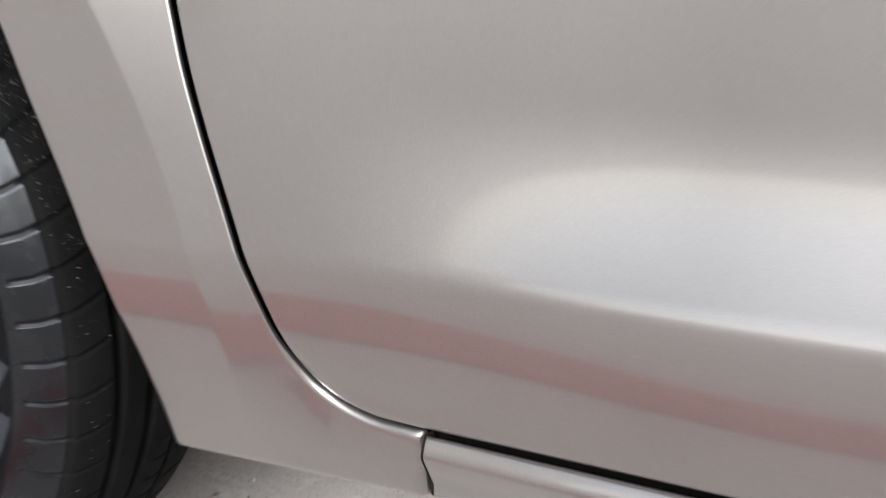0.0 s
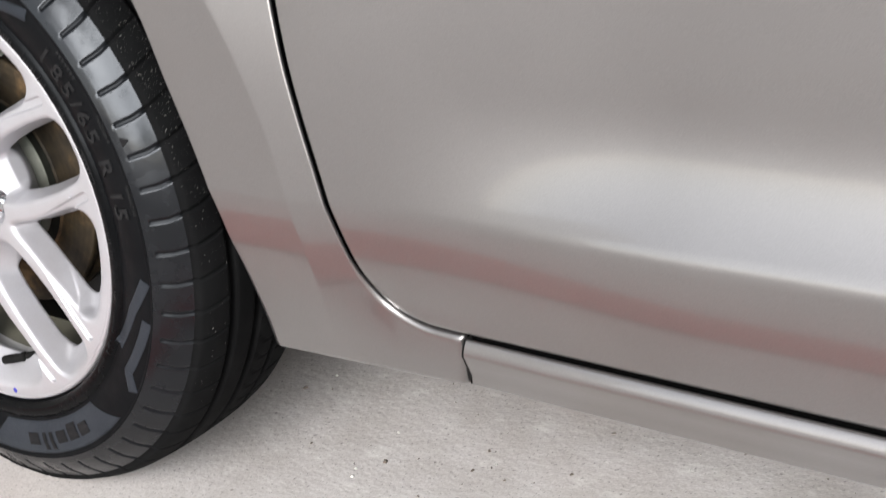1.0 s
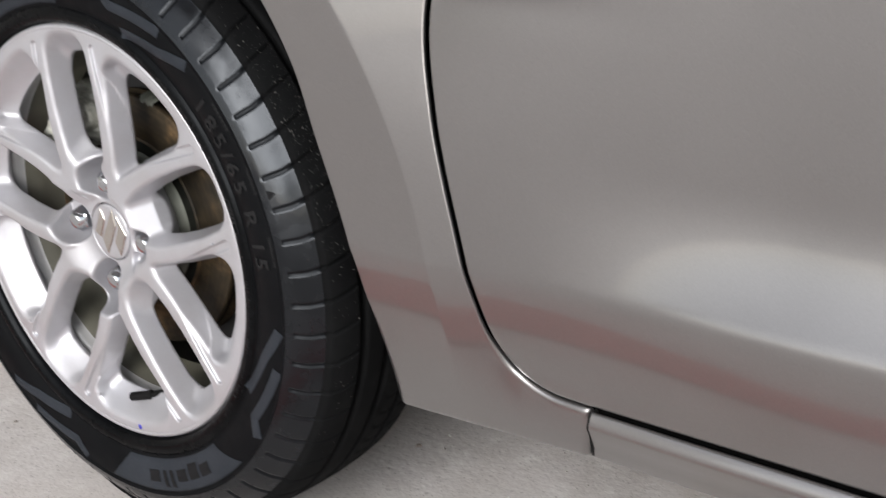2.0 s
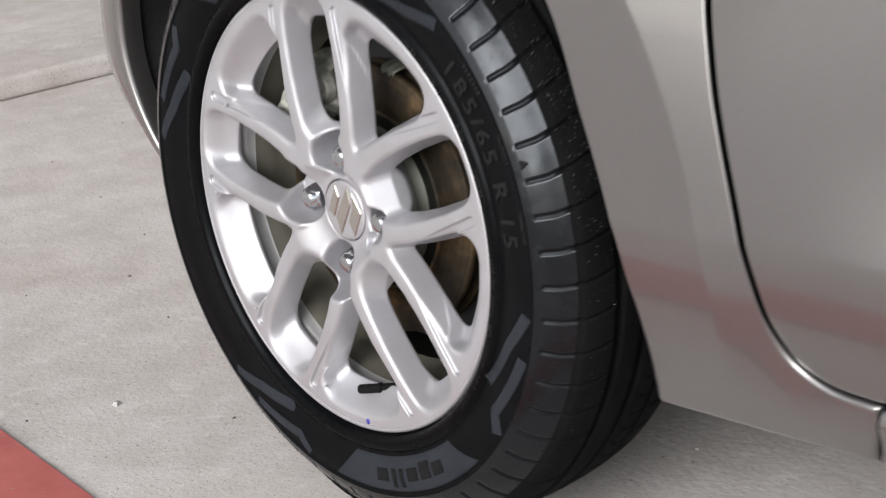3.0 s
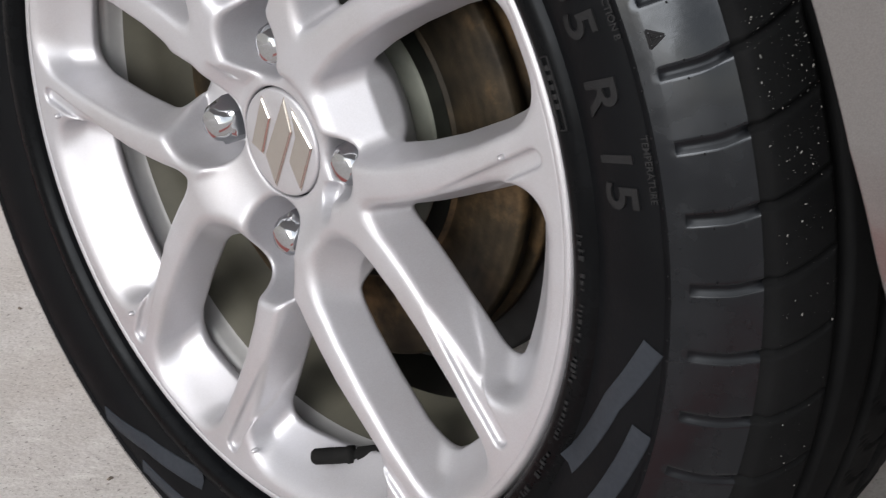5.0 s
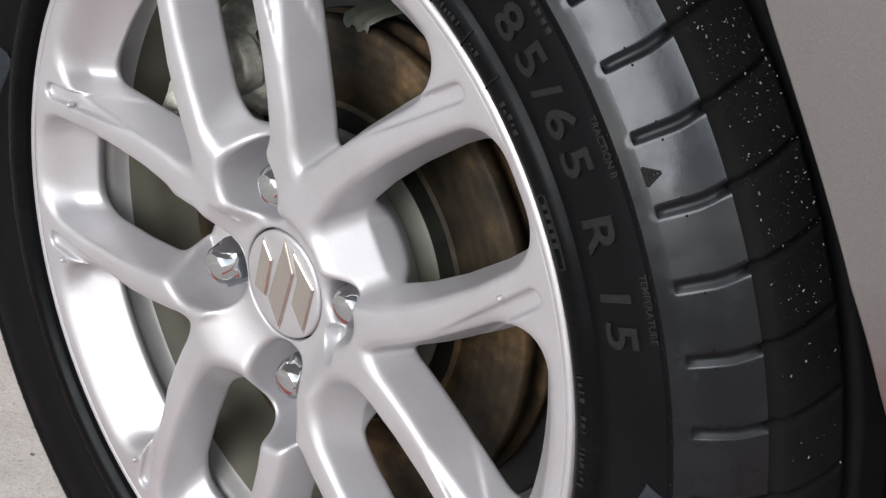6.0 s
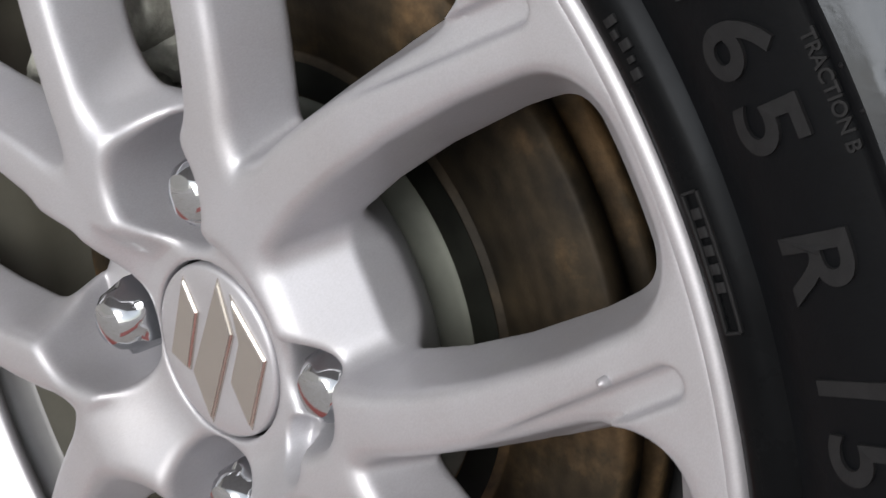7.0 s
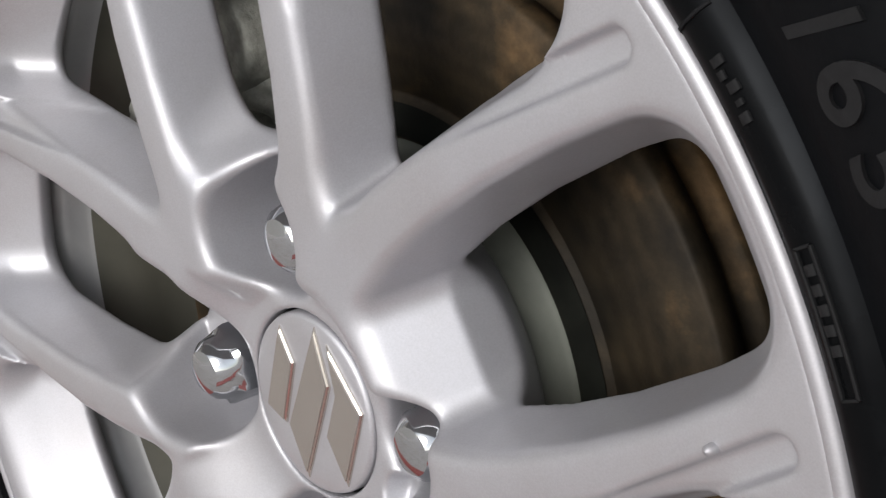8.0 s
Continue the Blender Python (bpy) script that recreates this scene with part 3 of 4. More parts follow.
    me.shade_smooth()
    ob = new("wheel_rim", me)
    ob.parent = car
    return tagged(ob, "silver painted alloy rim with five spoke pairs")


rim = rim_face()
lathe("rim_flange", [(-0.0832, 0.2038), (-0.0839, 0.2050), (-0.0838, 0.2066), (-0.0828, 0.2080), (-0.0805, 0.2088), (-0.074, 0.2085)], ALLOY, rim, "bright outer lip", n=240)
lathe("rim_barrel", [(-0.076, 0.2000), (-0.066, 0.1965), (-0.058, 0.1925), (-0.052, 0.1850), (-0.0480, 0.1812), (-0.0455, 0.1800), (-0.0400, 0.1792), (-0.0380, 0.1780)], BARREL, rim, "dusty silver outer barrel", n=240)
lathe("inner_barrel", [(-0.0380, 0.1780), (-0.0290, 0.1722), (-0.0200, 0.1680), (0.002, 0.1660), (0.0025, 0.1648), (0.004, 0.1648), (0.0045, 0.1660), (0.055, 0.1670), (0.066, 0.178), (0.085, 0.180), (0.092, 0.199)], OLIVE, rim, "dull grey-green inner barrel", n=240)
# centre cap with plain slanted chrome bars
cap = lathe("centre_cap", [(-0.055, 0.0281), (-0.0674, 0.0281), (-0.0686, 0.0276), (-0.0690, 0.0265), (-0.0688, 0.0200), (-0.0686, 0.0001)], ALLOY, rim, "round silver centre cap", n=96)
lathe("cap_gap", [(-0.0640, 0.0280), (-0.0640, 0.0296)], MATT_BLACK, rim, "dark joint round the cap", n=96)


def emblem_bar(pts, name="emblem_bar"):
    bm = bmesh.new()
    vs = [bm.verts.new((1.22 * x, -0.0684, ZC + 1.20 * z)) for x, z in pts]
    fc = bm.faces.new(vs)
    ext = bmesh.ops.extrude_face_region(bm, geom=[fc])
    bmesh.ops.translate(bm, vec=(0, -0.0019, 0), verts=[g for g in ext["geom"] if isinstance(g, bmesh.types.BMVert)])
    bmesh.ops.recalc_face_normals(bm, faces=bm.faces[:])
    top = [e for e in bm.edges if all(w.co.y < -0.0695 for w in e.verts)]
    bmesh.ops.bevel(bm, geom=top, offset=0.0009, segments=3, affect="EDGES")
    return part(name, bm, EMBLEM, rim, "polished slanted emblem bar", False)


emblem_bar([(-0.0085, 0.0195), (-0.0045, 0.0100), (-0.0120, -0.0070), (-0.0190, -0.0030)])
emblem_bar([(0.0062, 0.0210), (0.0088, 0.0060), (-0.0058, -0.0205), (-0.0105, -0.0065)])
emblem_bar([(0.0100, 0.0172), (0.0208, 0.0012), (0.0104, -0.0195), (0.0048, -0.0070), (0.0108, 0.0046)])


def lug_nut(a):
    c = polar(0.0510, a, 0)
    bm = bmesh.new()
    prof = [(-0.0385, 0.0136), (-0.0445, 0.0136), (-0.0455, 0.0114)]
    hexr = 0.0130
    rings = []
    for y, rr in prof:
        rings.append([bm.verts.new((c.x + rr * math.cos(2 * math.pi * i / 36), y, c.z + rr * math.sin(2 * math.pi * i / 36))) for i in range(36)])
    for y, s in ((-0.0465, 1.0), (-0.0580, 1.0), (-0.0597, 0.96)):
        ring = []
        for i in range(36):
            t = 2 * math.pi * i / 36
            k = ((t + math.pi / 6) % (math.pi / 3)) - math.pi / 6
            q = s * hexr * 0.89 / math.cos(k)
            ring.append(bm.verts.new((c.x + q * math.cos(t), y, c.z + q * math.sin(t))))
        rings.append(ring)
    for y, rr in ((-0.0612, 0.0106), (-0.0645, 0.0096), (-0.0672, 0.0070), (-0.0684, 0.0033)):
        rings.append([bm.verts.new((c.x + rr * math.cos(2 * math.pi * i / 36), y, c.z + rr * math.sin(2 * math.pi * i / 36))) for i in range(36)])
    for p, q in zip(rings, rings[1:]):
        for i in range(36):
            bm.faces.new((p[i], p[(i + 1) % 36], q[(i + 1) % 36], q[i]))
    bm.faces.new(rings[-1])
    bmesh.ops.translate(bm, vec=(0, -0.0065, 0), verts=bm.verts[:])
    ob = part("lug_nut", bm, CHROME, rim, "domed chrome wheel nut")
    ob.data.set_sharp_from_angle(angle=radians(28))
    return ob


for a in NUT_ANGLES:
    lug_nut(a)


def tube(name, p0, p1, radii, material, parent, label="", n=20):
    """A turned rod from p0 to p1; radii: (fraction, radius) pairs."""
    p0, p1 = Vector(p0), Vector(p1)
    q = (p1 - p0).to_track_quat("Z", "Y").to_matrix()
    rows = []
    for f, rr in radii:
        c = p0.lerp(p1, f)
        rows.append([c + q @ Vector((rr * math.cos(2 * math.pi * i / n), rr * math.sin(2 * math.pi * i / n), 0)) for i in range(n)])
    return grid_part(name, rows, material, parent, label, wrap=True)


tube("valve_stem", (0.042, -0.049, 0.1325), (0.0005, -0.0735, 0.1268), [(0, 0.0075), (0.18, 0.0066), (0.22, 0.0046), (0.46, 0.0040), (0.47, 0.0030), (0.50, 0.0030), (0.51, 0.0050), (0.58, 0.0050), (0.60, 0.0044), (0.72, 0.0046), (0.74, 0.0042), (0.76, 0.0046), (0.97, 0.0044), (1.0, 0.0034), (1.0, 0.0001)], MATT_BLACK, rim, "black rubber tyre valve with cap")
tube("paint_dot", polar(0.2000, -83.5, -0.0795), polar(0.2000, -83.5, -0.0836), [(0, 0.0028), (0.9, 0.0028), (1, 0.0001)], BLUE, rim, "small blue paint dot")

for r, a in ((0.1737, 8.9), (0.1709, 151.4), (0.1845, 183.4), (0.1856, 221.3), (0.1826, 258.3)):
    tube("cast_pip", polar(r, a, -0.0825), polar(r, a, -0.0862), [(0, 0.0016), (0.8, 0.0014), (1, 0.0001)], ALLOY, rim, "tiny cast pip", n=10)

# ---- brake parts behind the spokes ----
disc = lathe("brake_disc", [(-0.0285, 0.072), (-0.0285, 0.0840), (-0.0270, 0.0848), (-0.0270, 0.0862), (-0.0285, 0.0870), (-0.0285, 0.1265), (-0.0272, 0.128), (-0.0200, 0.128), (-0.0190, 0.122), (-0.0120, 0.122), (-0.0110, 0.128), (-0.004, 0.128), (-0.003, 0.07)], RUST, car, "rust-brown brake disc")
lathe("inner_ring", [(-0.0290, 0.0727), (-0.0290, 0.0832)], SOOT, disc, "dark unworn inner ring")
lathe("disc_hat", [(-0.0440, 0.001), (-0.0440, 0.0640), (-0.0425, 0.0665), (-0.0390, 0.0675), (-0.0285, 0.0685), (-0.0275, 0.0725)], HAT, disc, "grey-green disc hat")
lathe("dust_shield", [(0.004, 0.05), (0.004, 0.142), (0.012, 0.144)], BLACK, disc, "dark brake dust shield")


def caliper():
    rows = []
    for f, a in enumerate(np.linspace(112, 158, 60)):
        end = 1 - abs(a - 135) / 23
        k = min(1.0, 3.5 * end + 0.25)
        lump = 0.0016 * math.sin(a * 0.9)
        ring = []
        for j in range(64):
            t = 2 * math.pi * j / 64
            cy = math.copysign(abs(math.cos(t)) ** 0.55, math.cos(t))
            cr = math.copysign(abs(math.sin(t)) ** 0.55, math.sin(t))
            p = polar(0.118 + (0.030 + lump) * cr * k, a, -0.010 + 0.036 * cy * k - lump)
            p += Vector((1, 1, 1)) * 0.0060 * noise.noise(p * 60) + Vector((0.6, 1, 0.4)) * 0.0045 * noise.noise(p * 120)
            ring.append(p)
        rows.append(ring)
    return grid_part("brake_caliper", rows, ZINC, car, "light grey cast brake caliper", wrap=True)


caliper_ob = caliper()


def pin_boss(a, r, y, rad, length, name, material, label):
    tube(name, polar(r, a, y), polar(r, a, y - length), [(0, rad * 1.1), (0.7, rad * 1.05), (0.86, rad), (0.9, rad * 0.62), (0.80, rad * 0.58), (0.80, 0.0001)], material, caliper_ob, label, n=28)


pin_boss(119.0, 0.116, -0.036, 0.0165, 0.012, "guide_boss", ZINC, "round cast boss of the caliper")
pin_boss(147.0, 0.122, -0.036, 0.0110, 0.010, "guide_boss", ZINC, "round cast boss of the caliper")


def pad_clip():
    """Bent sheet clip over the edge of the brake disc."""
    rows = []
    for y, lift in ((-0.030, -0.003), (-0.029, 0.001), (-0.020, 0.0030), (-0.006, 0.0035), (0.004, 0.002)):
        rows.append([polar(0.1300 + lift + 0.0016 * math.sin(k * 1.7), a, y) for k, a in enumerate(np.linspace(72, 80, 9))])
    return grid_part("pad_clip", rows, HAT, caliper_ob, "small grey clip over the disc edge")


pad_clip()

# ---- tyre ----
PITCH = 6.0
SIPE0 = 4.3


def sidewall_y(r):
    """Outer face of the sidewall at a radius."""
    return np.interp(r, SIDE_R, SIDE_Y)


SIDE = [(-0.0760, 0.2088), (-0.0845, 0.2110), (-0.0880, 0.2135), (-0.0893, 0.2165), (-0.0893, 0.2215), (-0.0880, 0.2242), (-0.0862, 0.2262), (-0.0868, 0.2285), (-0.0895, 0.2350), (-0.0915, 0.2430), (-0.0922, 0.2500), (-0.0918, 0.2580), (-0.0908, 0.2632), (-0.0902, 0.2648)]
SHOULDER = [(-0.0918, 0.2656), (-0.0912, 0.2676), (-0.0886, 0.2740), (-0.0883, 0.2745), (-0.0880, 0.2750), (-0.0846, 0.2805), (-0.0796, 0.2868), (-0.0744, 0.2922), (-0.0716, 0.2950), (-0.0702, 0.2966)]
TREAD = [(-0.0690, 0.2972), (-0.0680, 0.3004), (-0.0660, 0.3026), (-0.0610, 0.3050), (-0.0560, 0.3068), (-0.0500, 0.3082), (-0.0440, 0.3091), (-0.0395, 0.3095), (-0.0385, 0.3070), (-0.0380, 0.3025), (-0.0320, 0.3025), (-0.0315, 0.3070), (-0.0305, 0.3102), (-0.0230, 0.3106), (-0.0150, 0.3108), (-0.0090, 0.3109), (-0.0082, 0.3075), (-0.0078, 0.3030), (-0.0008, 0.3030), (-0.0004, 0.3075), (0.0004, 0.3110), (0.0100, 0.3109), (0.0180, 0.3107), (0.0250, 0.3105), (0.0258, 0.3070), (0.0262, 0.3028), (0.0330, 0.3028), (0.0335, 0.3070), (0.0345, 0.3098), (0.0450, 0.3090), (0.0600, 0.3066), (0.0720, 0.3015), (0.0800, 0.2930), (0.0900, 0.2650), (0.0920, 0.2450), (0.0860, 0.2200), (0.0800, 0.2090)]
SIDE_R, SIDE_Y = [r for _, r in SIDE + SHOULDER], [y for y, _ in SIDE + SHOULDER]


def tyre():
    prof = np.array(SIDE + SHOULDER + TREAD)
    fine = [prof[0]]
    for p, q in zip(prof, prof[1:]):
        k = max(1, int(np.ceil(np.linalg.norm(q - p) / 0.0045)))
        fine += [p + (q - p) * i / k for i in range(1, k + 1)]
    prof = np.array(fine)
    n = 1440
    th = np.linspace(0, 360, n, endpoint=False)
    y = np.repeat(prof[:, :1], n, 1)
    r = np.repeat(prof[:, 1:], n, 1)
    tang = np.gradient(prof, axis=0)
    tang /= np.linalg.norm(tang, axis=1)[:, None]
    ny, nr = -tang[:, 1:], tang[:, :1]          # outward normal in (y, r)
    # cross grooves over shoulder and outer tread blocks, slightly slanted
    slant = np.clip((y + 0.078) / 0.04, 0, 1) * 2.2
    off = np.repeat(((th[None] - SIPE0 + PITCH / 2) % PITCH) - PITCH / 2, len(prof), 0)
    cut = np.where(y < -0.0715, 1 - sstep(np.abs(off), 0.22, 0.46), 1 - sstep(np.abs(off), 0.15, 0.34)) * sstep(r, 0.2742, 0.2750) * (y < -0.0395)
    depth = np.where(y < -0.0715, 0.0012, 0.0042)
    turned = th[None] + slant
    off2 = ((turned + 3.0 * np.sin(np.clip(y, -0.03, 0.03) * 80) - 1.0 + 2) % 4) - 2
    cut2 = (1 - sstep(np.abs(off2), 0.10, 0.20)) * (y > 0.0005) * (y < 0.034) * 0.5
    off3 = ((turned + PITCH / 2) % PITCH) - PITCH / 2
    cut3 = (1 - sstep(np.abs(off3), 0.2, 0.4)) * (y > 0.0345) * (r > 0.28)
    shift = cut * depth + (cut2 + cut3) * 0.003
    y = y - ny * shift
    r = r - nr * shift
    a = np.radians(turned)
    z = ZC + r * np.sin(a)
    bulge = np.clip(0.012 - z, 0, 0.02)
    y = y + np.sign(y) * bulge * 0.35
    pts = np.stack([r * np.cos(a), y, np.maximum(z, 0.0003 + 0 * z)], -1)
    row_r, row_y = prof[:-1, 1], prof[:-1, 0]
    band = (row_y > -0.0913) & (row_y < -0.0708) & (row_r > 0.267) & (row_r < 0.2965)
    bead = (row_r < 0.2258) & (row_y < -0.0840)
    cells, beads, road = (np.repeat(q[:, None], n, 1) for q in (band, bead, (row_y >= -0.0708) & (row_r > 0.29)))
    corners = np.stack([cut[:-1], np.roll(cut[:-1], -1, 1), cut[1:], np.roll(cut[1:], -1, 1)])
    slot = (corners.max(0) > 0.35)[cells]
    ob = grid_part("tyre", pts, RUBBER, car, "black radial tyre with worn dusty shoulder blocks", wrap=True, keep=~(cells | beads | road))
    grid_part("tread", pts, RUBBER_TREAD, ob, "dull black grooved tread", wrap=True, keep=road)
    grid_part("bead_rib", pts, RUBBER_BEAD, ob, "glossy black rib beside the rim", wrap=True, keep=beads)
    shoulder = grid_part("shoulder_band", pts, RUBBER_SHINE, ob, "glossy dressed shoulder band with a painted sky sheen", wrap=True, keep=cells)
    # the shallow cross grooves get a rougher, less reflective rubber
    shoulder.data.materials.append(RUBBER_SLOT)
    shoulder.data.polygons.foreach_set("material_index", slot.astype(np.int32))
    return ob


tyre_ob = tyre()


def on_side(r, deg, lift):
    return polar(r, deg, float(sidewall_y(r)) - lift)


def strip(name, path, half, lift, material, label):
    """A raised bar on the sidewall along (angle, radius) points."""
    dense = []
    for (a0, r0), (a1, r1) in zip(path, path[1:]):
        for k in range(14):
            t = k / 14
            dense.append((a0 + (a1 - a0) * t, r0 + (r1 - r0) * t))
    dense.append(path[-1])
    flat = [Vector((radians(a) * 0.25, r)) for a, r in dense]
    rows = []
    for i, p in enumerate(flat):
        t = (flat[min(i + 1, len(flat) - 1)] - flat[max(i - 1, 0)]).normalized()
        nrm = Vector((-t.y, t.x))
        row = []
        for s, l in ((-1, -0.0006), (-0.97, lift * 0.7), (-0.90, lift), (0, lift), (0.90, lift), (0.97, lift * 0.7), (1, -0.0006)):
            q = p + nrm * half * s
            row.append(on_side(q.y, math.degrees(q.x / 0.25), l))
        rows.append(row)
    return grid_part(name, rows, material, tyre_ob, label)


def sector(name, r0, r1, a0, a1, lift, material, label, notch=3.0):
    rows = []
    for r in np.r_[r0, np.linspace(r0 + 0.0006, r1 - 0.0006, 12), r1]:
        pull = notch * (r1 - r) / (r1 - r0)
        rows.append([on_side(r, a, lift if r0 < r < r1 else -0.0006) for a in np.linspace(a0 + pull, a1 - pull, 60)])
    return grid_part(name, rows, material, tyre_ob, label)


for c in (110.0, -70.0):
    sector("badge_plate", 0.2290, 0.2625, c - 25, c + 25, 0.0005, RUBBER_GREY, "smooth grey raised plate", 7.0)
    # the maker's word as plain dark bars
    for k, (w, h, up) in enumerate(((3.7, 0.0125, 0), (3.7, 0.0165, -0.002), (3.7, 0.0125, 0), (1.3, 0.018, 0.0027), (1.3, 0.018, 0.0027), (3.7, 0.0125, 0))):
        mid = c + (9.6, 5.7, 1.8, -1.5, -3.6, -6.9)[k] * 1.22
        strip("word_bar", [(mid + w / 2, 0.2462 + up), (mid - w / 2, 0.2462 + up)], h / 2, 0.0014, RUBBER_INK, "black raised bar")
    for s in (1, -1):
        strip("chevron", [(c + s * 34, 0.2610), (c + s * 38, 0.2490), (c + s * 53, 0.2605)], 0.0050, 0.0006, RUBBER_GREY, "smooth grey chevron")
        strip("chevron", [(c + s * 42, 0.2290), (c + s * 54, 0.2430), (c + s * 62, 0.2600)], 0.0052, 0.0006, RUBBER_GREY, "smooth grey chevron")


def glyphs(text, size, thick):
    """Built-in font outlines as vertices and faces, centred on x."""
    cu = bpy.data.curves.new("text", "FONT")
    cu.body = text
    cu.size = size
    cu.extrude = thick
    cu.resolution_u = 6
    cu.offset = size * 0.018
    cu.align_x = "CENTER"
    ob = bpy.data.objects.new("text", cu)
    scene.collection.objects.link(ob)
    me = ob.evaluated_get(bpy.context.evaluated_depsgraph_get()).to_mesh()
    vs = [v.co.copy() for v in me.vertices]
    fs = [list(p.vertices) for p in me.polygons]
    bpy.data.objects.remove(ob)
    bpy.data.curves.remove(cu)
    return vs, fs


def lettering(text, r0, deg, size, lift, material, label):
    vs, fs = glyphs(text, size, 0.0005)
    me = bpy.data.meshes.new("lettering")
    out = []
    for v in vs:
        r = r0 + v.y
        out.append(on_side(r, deg - math.degrees(v.x / r0), lift * 0.5 + v.z / 0.0005 * lift * 0.5))
    me.from_pydata(out, [], fs)
    me.materials.append(material)
    ob = new("lettering", me)
    ob.parent = tyre_ob
    return tagged(ob, label)


for ch, deg in (("1", 40.6), ("8", 36.3), ("5", 32.3), ("/", 29.1), ("6", 26.1), ("5", 22.2), ("R", 15.6), ("1", 9.6), ("5", 6.0)):
    lettering(ch, 0.2385, deg, 0.0245, 0.0010, RUBBER_TEXT, "raised black size lettering")
lettering("TRACTION B", 0.2612, 22.6, 0.0042, 0.0007, RUBBER_TEXT, "small raised lettering")
lettering("TEMPERATURE", 0.2612, 8.6, 0.0042, 0.0007, RUBBER_TEXT, "small raised lettering")
for k in range(7):
    strip("small_bar", [(33.0 + k * 0.9, 0.2615), (33.55 + k * 0.9, 0.2615)], 0.0014, 0.0006, RUBBER_TEXT, "small raised bar")
# unreadable raised marks on the bead rib
for a0, a1 in ((27.2, 31.0), (36.5, 38.2), (40.5, 44.0), (-2, 1.2), (-5.5, -3.2), (-12, -7.2), (-17.5, -14.0), (-26, -20.5), (-33, -28.5), (-41, -36), (49, 53.5), (57, 61)):
    a, rng = a0, random.Random(int(a0 * 10))
    while a < a1:
        w, up = rng.uniform(0.2, 0.6), rng.uniform(-0.0007, 0.0007)
        strip("bead_mark", [(a, 0.2192 + up), (a + w, 0.2192 + up)], rng.uniform(0.0007, 0.0017), 0.0007, RUBBER_TEXT, "small raised mark")
        a += w + rng.uniform(0.2, 0.5)
for r in (0.2172, 0.2212):
    strip("bead_mark", [(12.5, r), (20.5, r)], 0.0004, 0.0008, RUBBER_TEXT, "raised outline")
for a in (12.5, 20.5):
    strip("bead_mark", [(a, 0.2172), (a, 0.2212)], 0.0004, 0.0008, RUBBER_TEXT, "raised outline")
for k in range(5):
    strip("bead_mark", [(14.8 + k * 1.05, 0.2192), (15.4 + k * 1.05, 0.2192)], 0.0013, 0.0008, RUBBER_TEXT, "small raised mark")
for a in (33.4, 38.9, 25.2 + 20):
    strip("bead_joint", [(a, 0.2115), (a, 0.2240)], 0.0005, 0.0006, RUBBER_INK, "dark mould joint")


def triangle_mark(deg):
    for k in (1.0, 0.6, 0.25):
        path = [(deg + 0.75 * k, 0.2764 - 0.0019 * k), (deg - 0.75 * k, 0.2764 - 0.0019 * k), (deg, 0.2764 + 0.0036 * k), (deg + 0.75 * k, 0.2764 - 0.0019 * k)]
        for p, q in zip(path, path[1:]):
            strip("wear_mark", [p, q], 0.00045, 0.0004, RUBBER_INK, "small triangular wear mark")


triangle_mark(19.2)


def vent_pips():
    """Tiny black moulding pips on both sides of each cross groove, in one mesh."""
    vs, fs = [], []
    for k in range(60):
        for r, da in ((0.2668, 1.05), (0.2672, -0.95), (0.2835, 0.62), (0.2835, -0.80)):
            c = on_side(r, SIPE0 + PITCH * k + da, 0.0)
            b = len(vs)
            for i in range(6):
                t = i * math.pi / 3
                vs.append(c + Vector((0.0006 * math.cos(t), -0.0003, 0.0006 * math.sin(t))))
            vs.append(c + Vector((0, -0.0010, 0)))
            fs += [[b + i, b + (i + 1) % 6, b + 6] for i in range(6)]
    me = bpy.data.meshes.new("vent_pips")
    me.from_pydata(vs, [], fs)
    me.materials.append(RUBBER_INK)
    ob = new("vent_pips", me)
    ob.parent = tyre_ob
    return tagged(ob, "tiny black moulding pips", kind="stuff")


vent_pips()


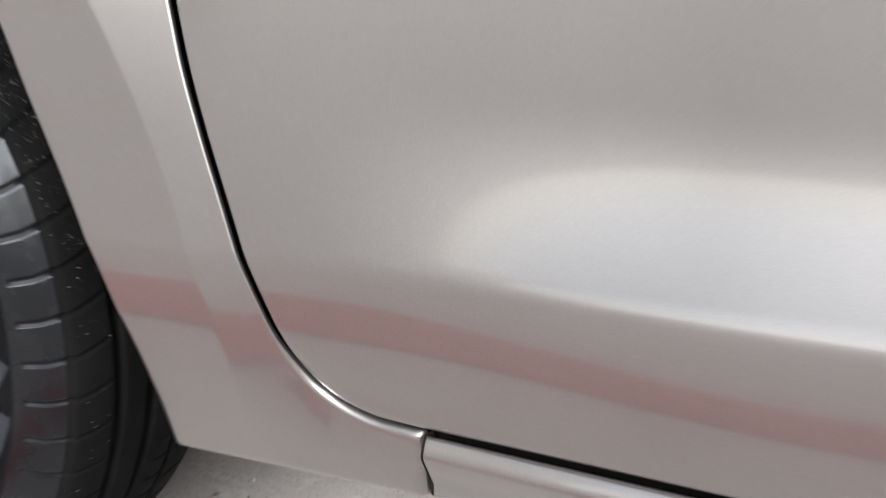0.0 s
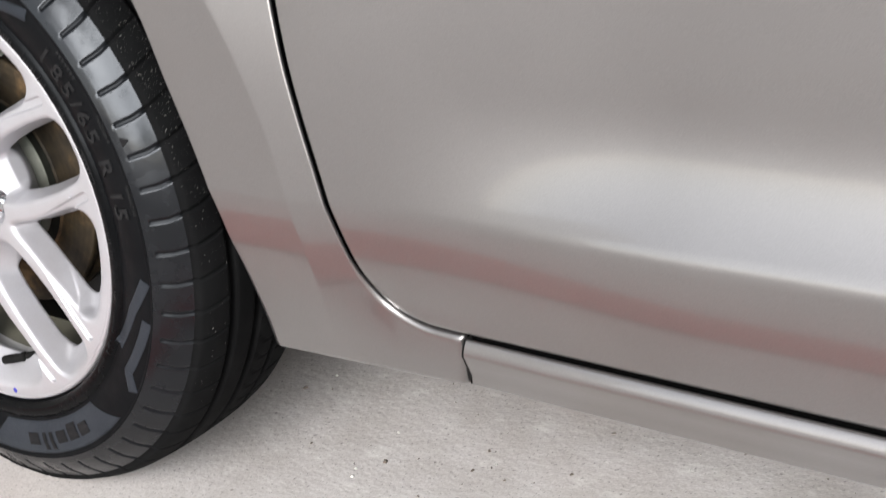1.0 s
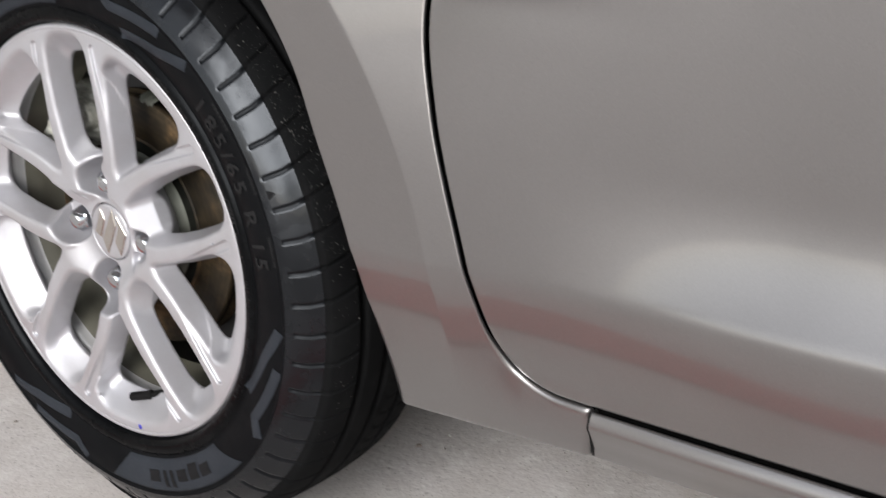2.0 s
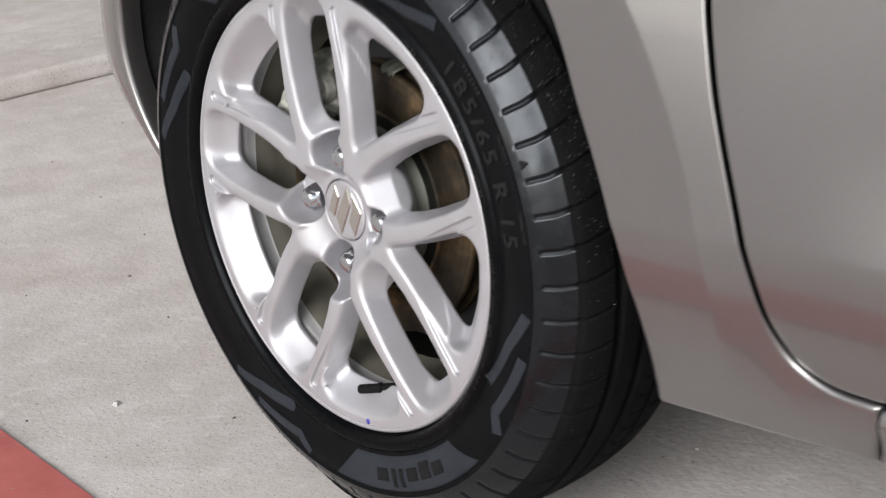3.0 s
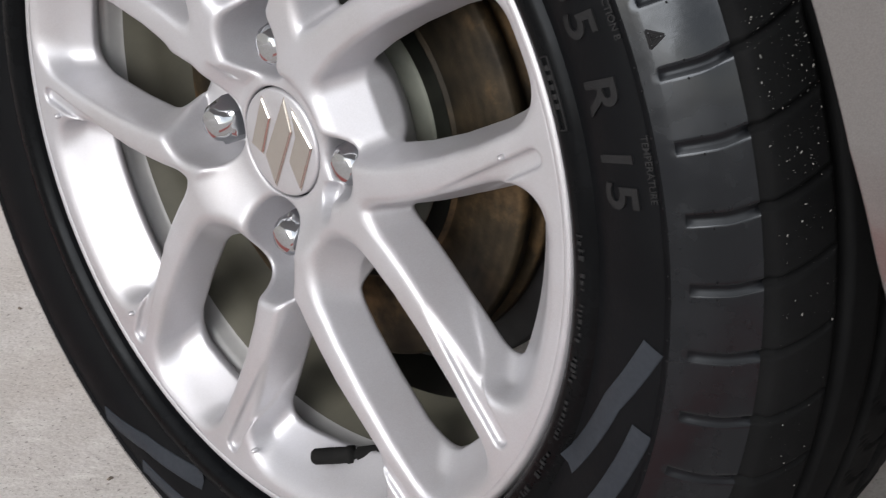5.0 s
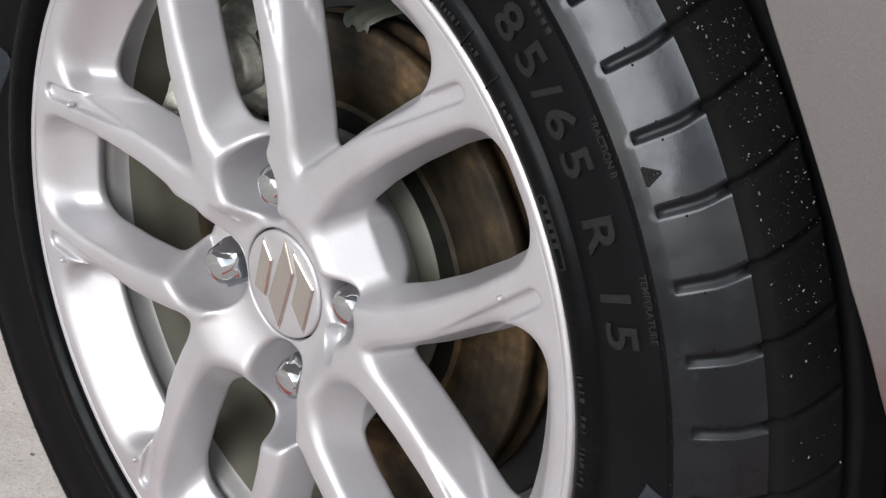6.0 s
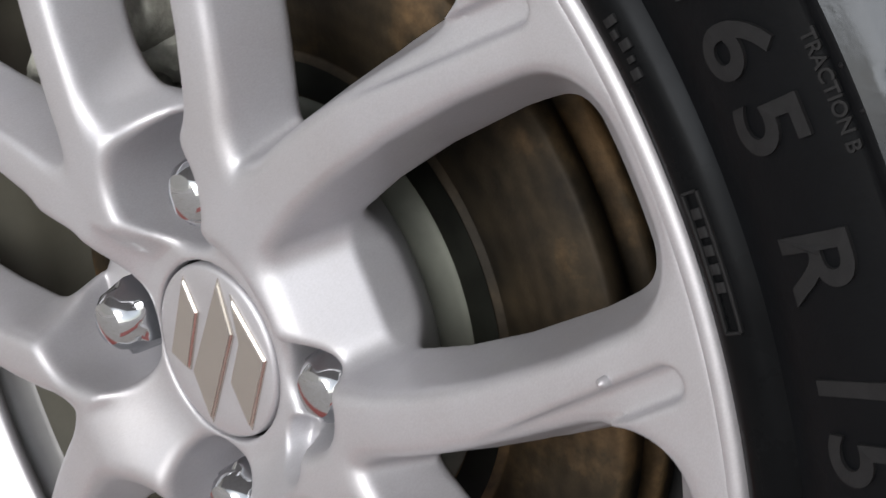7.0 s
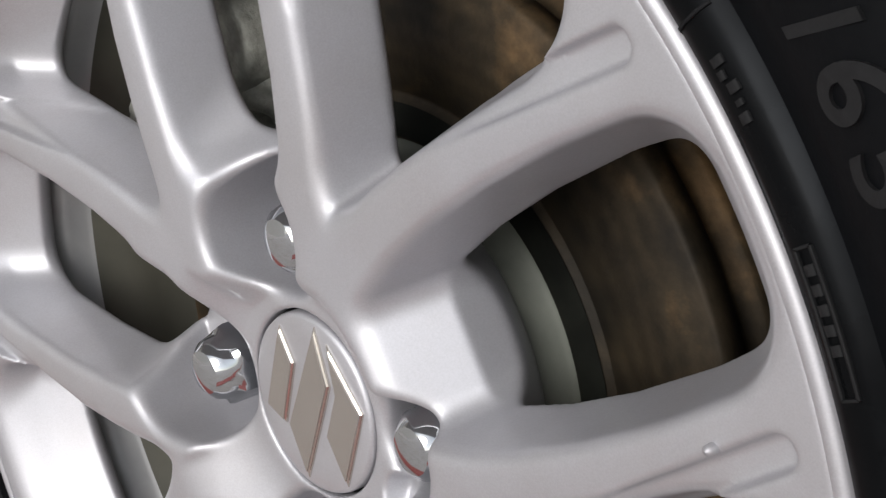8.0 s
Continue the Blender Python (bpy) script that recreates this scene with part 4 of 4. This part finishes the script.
def chips(name, count, place, size, material, parent, label, seed):
    """Many small irregular crumbs in one mesh."""
    rng = random.Random(seed)
    vs, fs = [], []
    for _ in range(count):
        c, n = place(rng)
        s = size * (0.25 + 1.2 * rng.random() ** 5.0)
        q = n.to_track_quat("Z", "Y").to_matrix() @ Matrix.Rotation(rng.uniform(0, 6.28), 3, "Z")
        l, w, h = s * rng.uniform(0.6, 1.6), s * rng.uniform(0.4, 0.8), s * rng.uniform(0.25, 0.5)
        b = len(vs)
        for x, y, z in ((-1, -1, 0), (1, -0.8, 0), (0.9, 1, 0), (-0.8, 0.9, 0), (-0.5, -0.6, 1), (0.6, -0.4, 1), (0.4, 0.6, 1), (-0.4, 0.4, 1)):
            vs.append(c + q @ Vector((x * l / 2, y * w / 2, z * h)))
        fs += [[b + i for i in f] for f in ((4, 5, 6, 7), (0, 1, 5, 4), (1, 2, 6, 5), (2, 3, 7, 6), (3, 0, 4, 7))]
    me = bpy.data.meshes.new(name)
    me.from_pydata(vs, [], fs)
    me.materials.append(material)
    ob = new(name, me)
    ob.parent = parent
    return tagged(ob, label, kind="stuff")


TREAD_Y = [y for y, _ in SHOULDER[-2:] + TREAD[:8]]
TREAD_R = [r for _, r in SHOULDER[-2:] + TREAD[:8]]


def on_tread(rng):
    y = rng.uniform(-0.067, -0.040)
    a = rng.gauss(27, 13) if rng.random() < 0.8 else rng.uniform(-35, 60)
    r = float(np.interp(y, TREAD_Y, TREAD_R))
    return polar(r, a, y), (polar(1, a, 0) - polar(0, a, 0)) + Vector((0, -0.35, 0))


chips("grit", 800, on_tread, 0.0008, DUST, tyre_ob, "greyish grit stuck to the tread blocks", 5)


def on_floor(rng):
    return Vector((rng.uniform(-1.6, 1.6), rng.uniform(-0.55, 0.75), 0.0)), Vector((0, 0, 1))


tagged(chips("floor_crumbs", 380, on_floor, 0.0044, PEBBLE, None, "dark dirt crumbs scattered over the concrete floor", 11), category="debris")
tagged(chips("pale_crumbs", 60, on_floor, 0.0110, GRIT, None, "pale concrete crumbs lying on the floor", 12), category="debris")


def by_sill(rng):
    return Vector((rng.uniform(0.15, 1.5), rng.uniform(-0.30, 0.35), 0.0)), Vector((0, 0, 1))


tagged(chips("fine_crumbs", 520, by_sill, 0.0030, PEBBLE, None, "fine dark crumbs on the concrete beside the car", 13), category="debris")
tagged(chips("plaster_flakes", 26, by_sill, 0.0100, GRIT, None, "small pale flakes on the concrete beside the car", 14), category="debris")


def other_wheel(x, y, turn):
    """The remaining wheels share the front wheel's meshes."""
    for main, pieces in (("tyre", ("tread", "shoulder_band", "bead_rib")), ("wheel_rim", ("rim_flange", "rim_barrel", "inner_barrel", "centre_cap"))):
        ob = new(main, bpy.data.objects[main].data)
        ob.parent = car
        ob.matrix_local = Matrix.Translation((x, y, 0)) @ Matrix.Rotation(turn, 4, "Z")
        for src in pieces:
            piece = new(src, bpy.data.objects[src].data)
            piece.parent = ob


for x, y, turn in ((2.45, 0.0, 0.0), (0.0, 1.48, math.pi), (2.45, 1.48, math.pi)):
    other_wheel(x, y, turn)
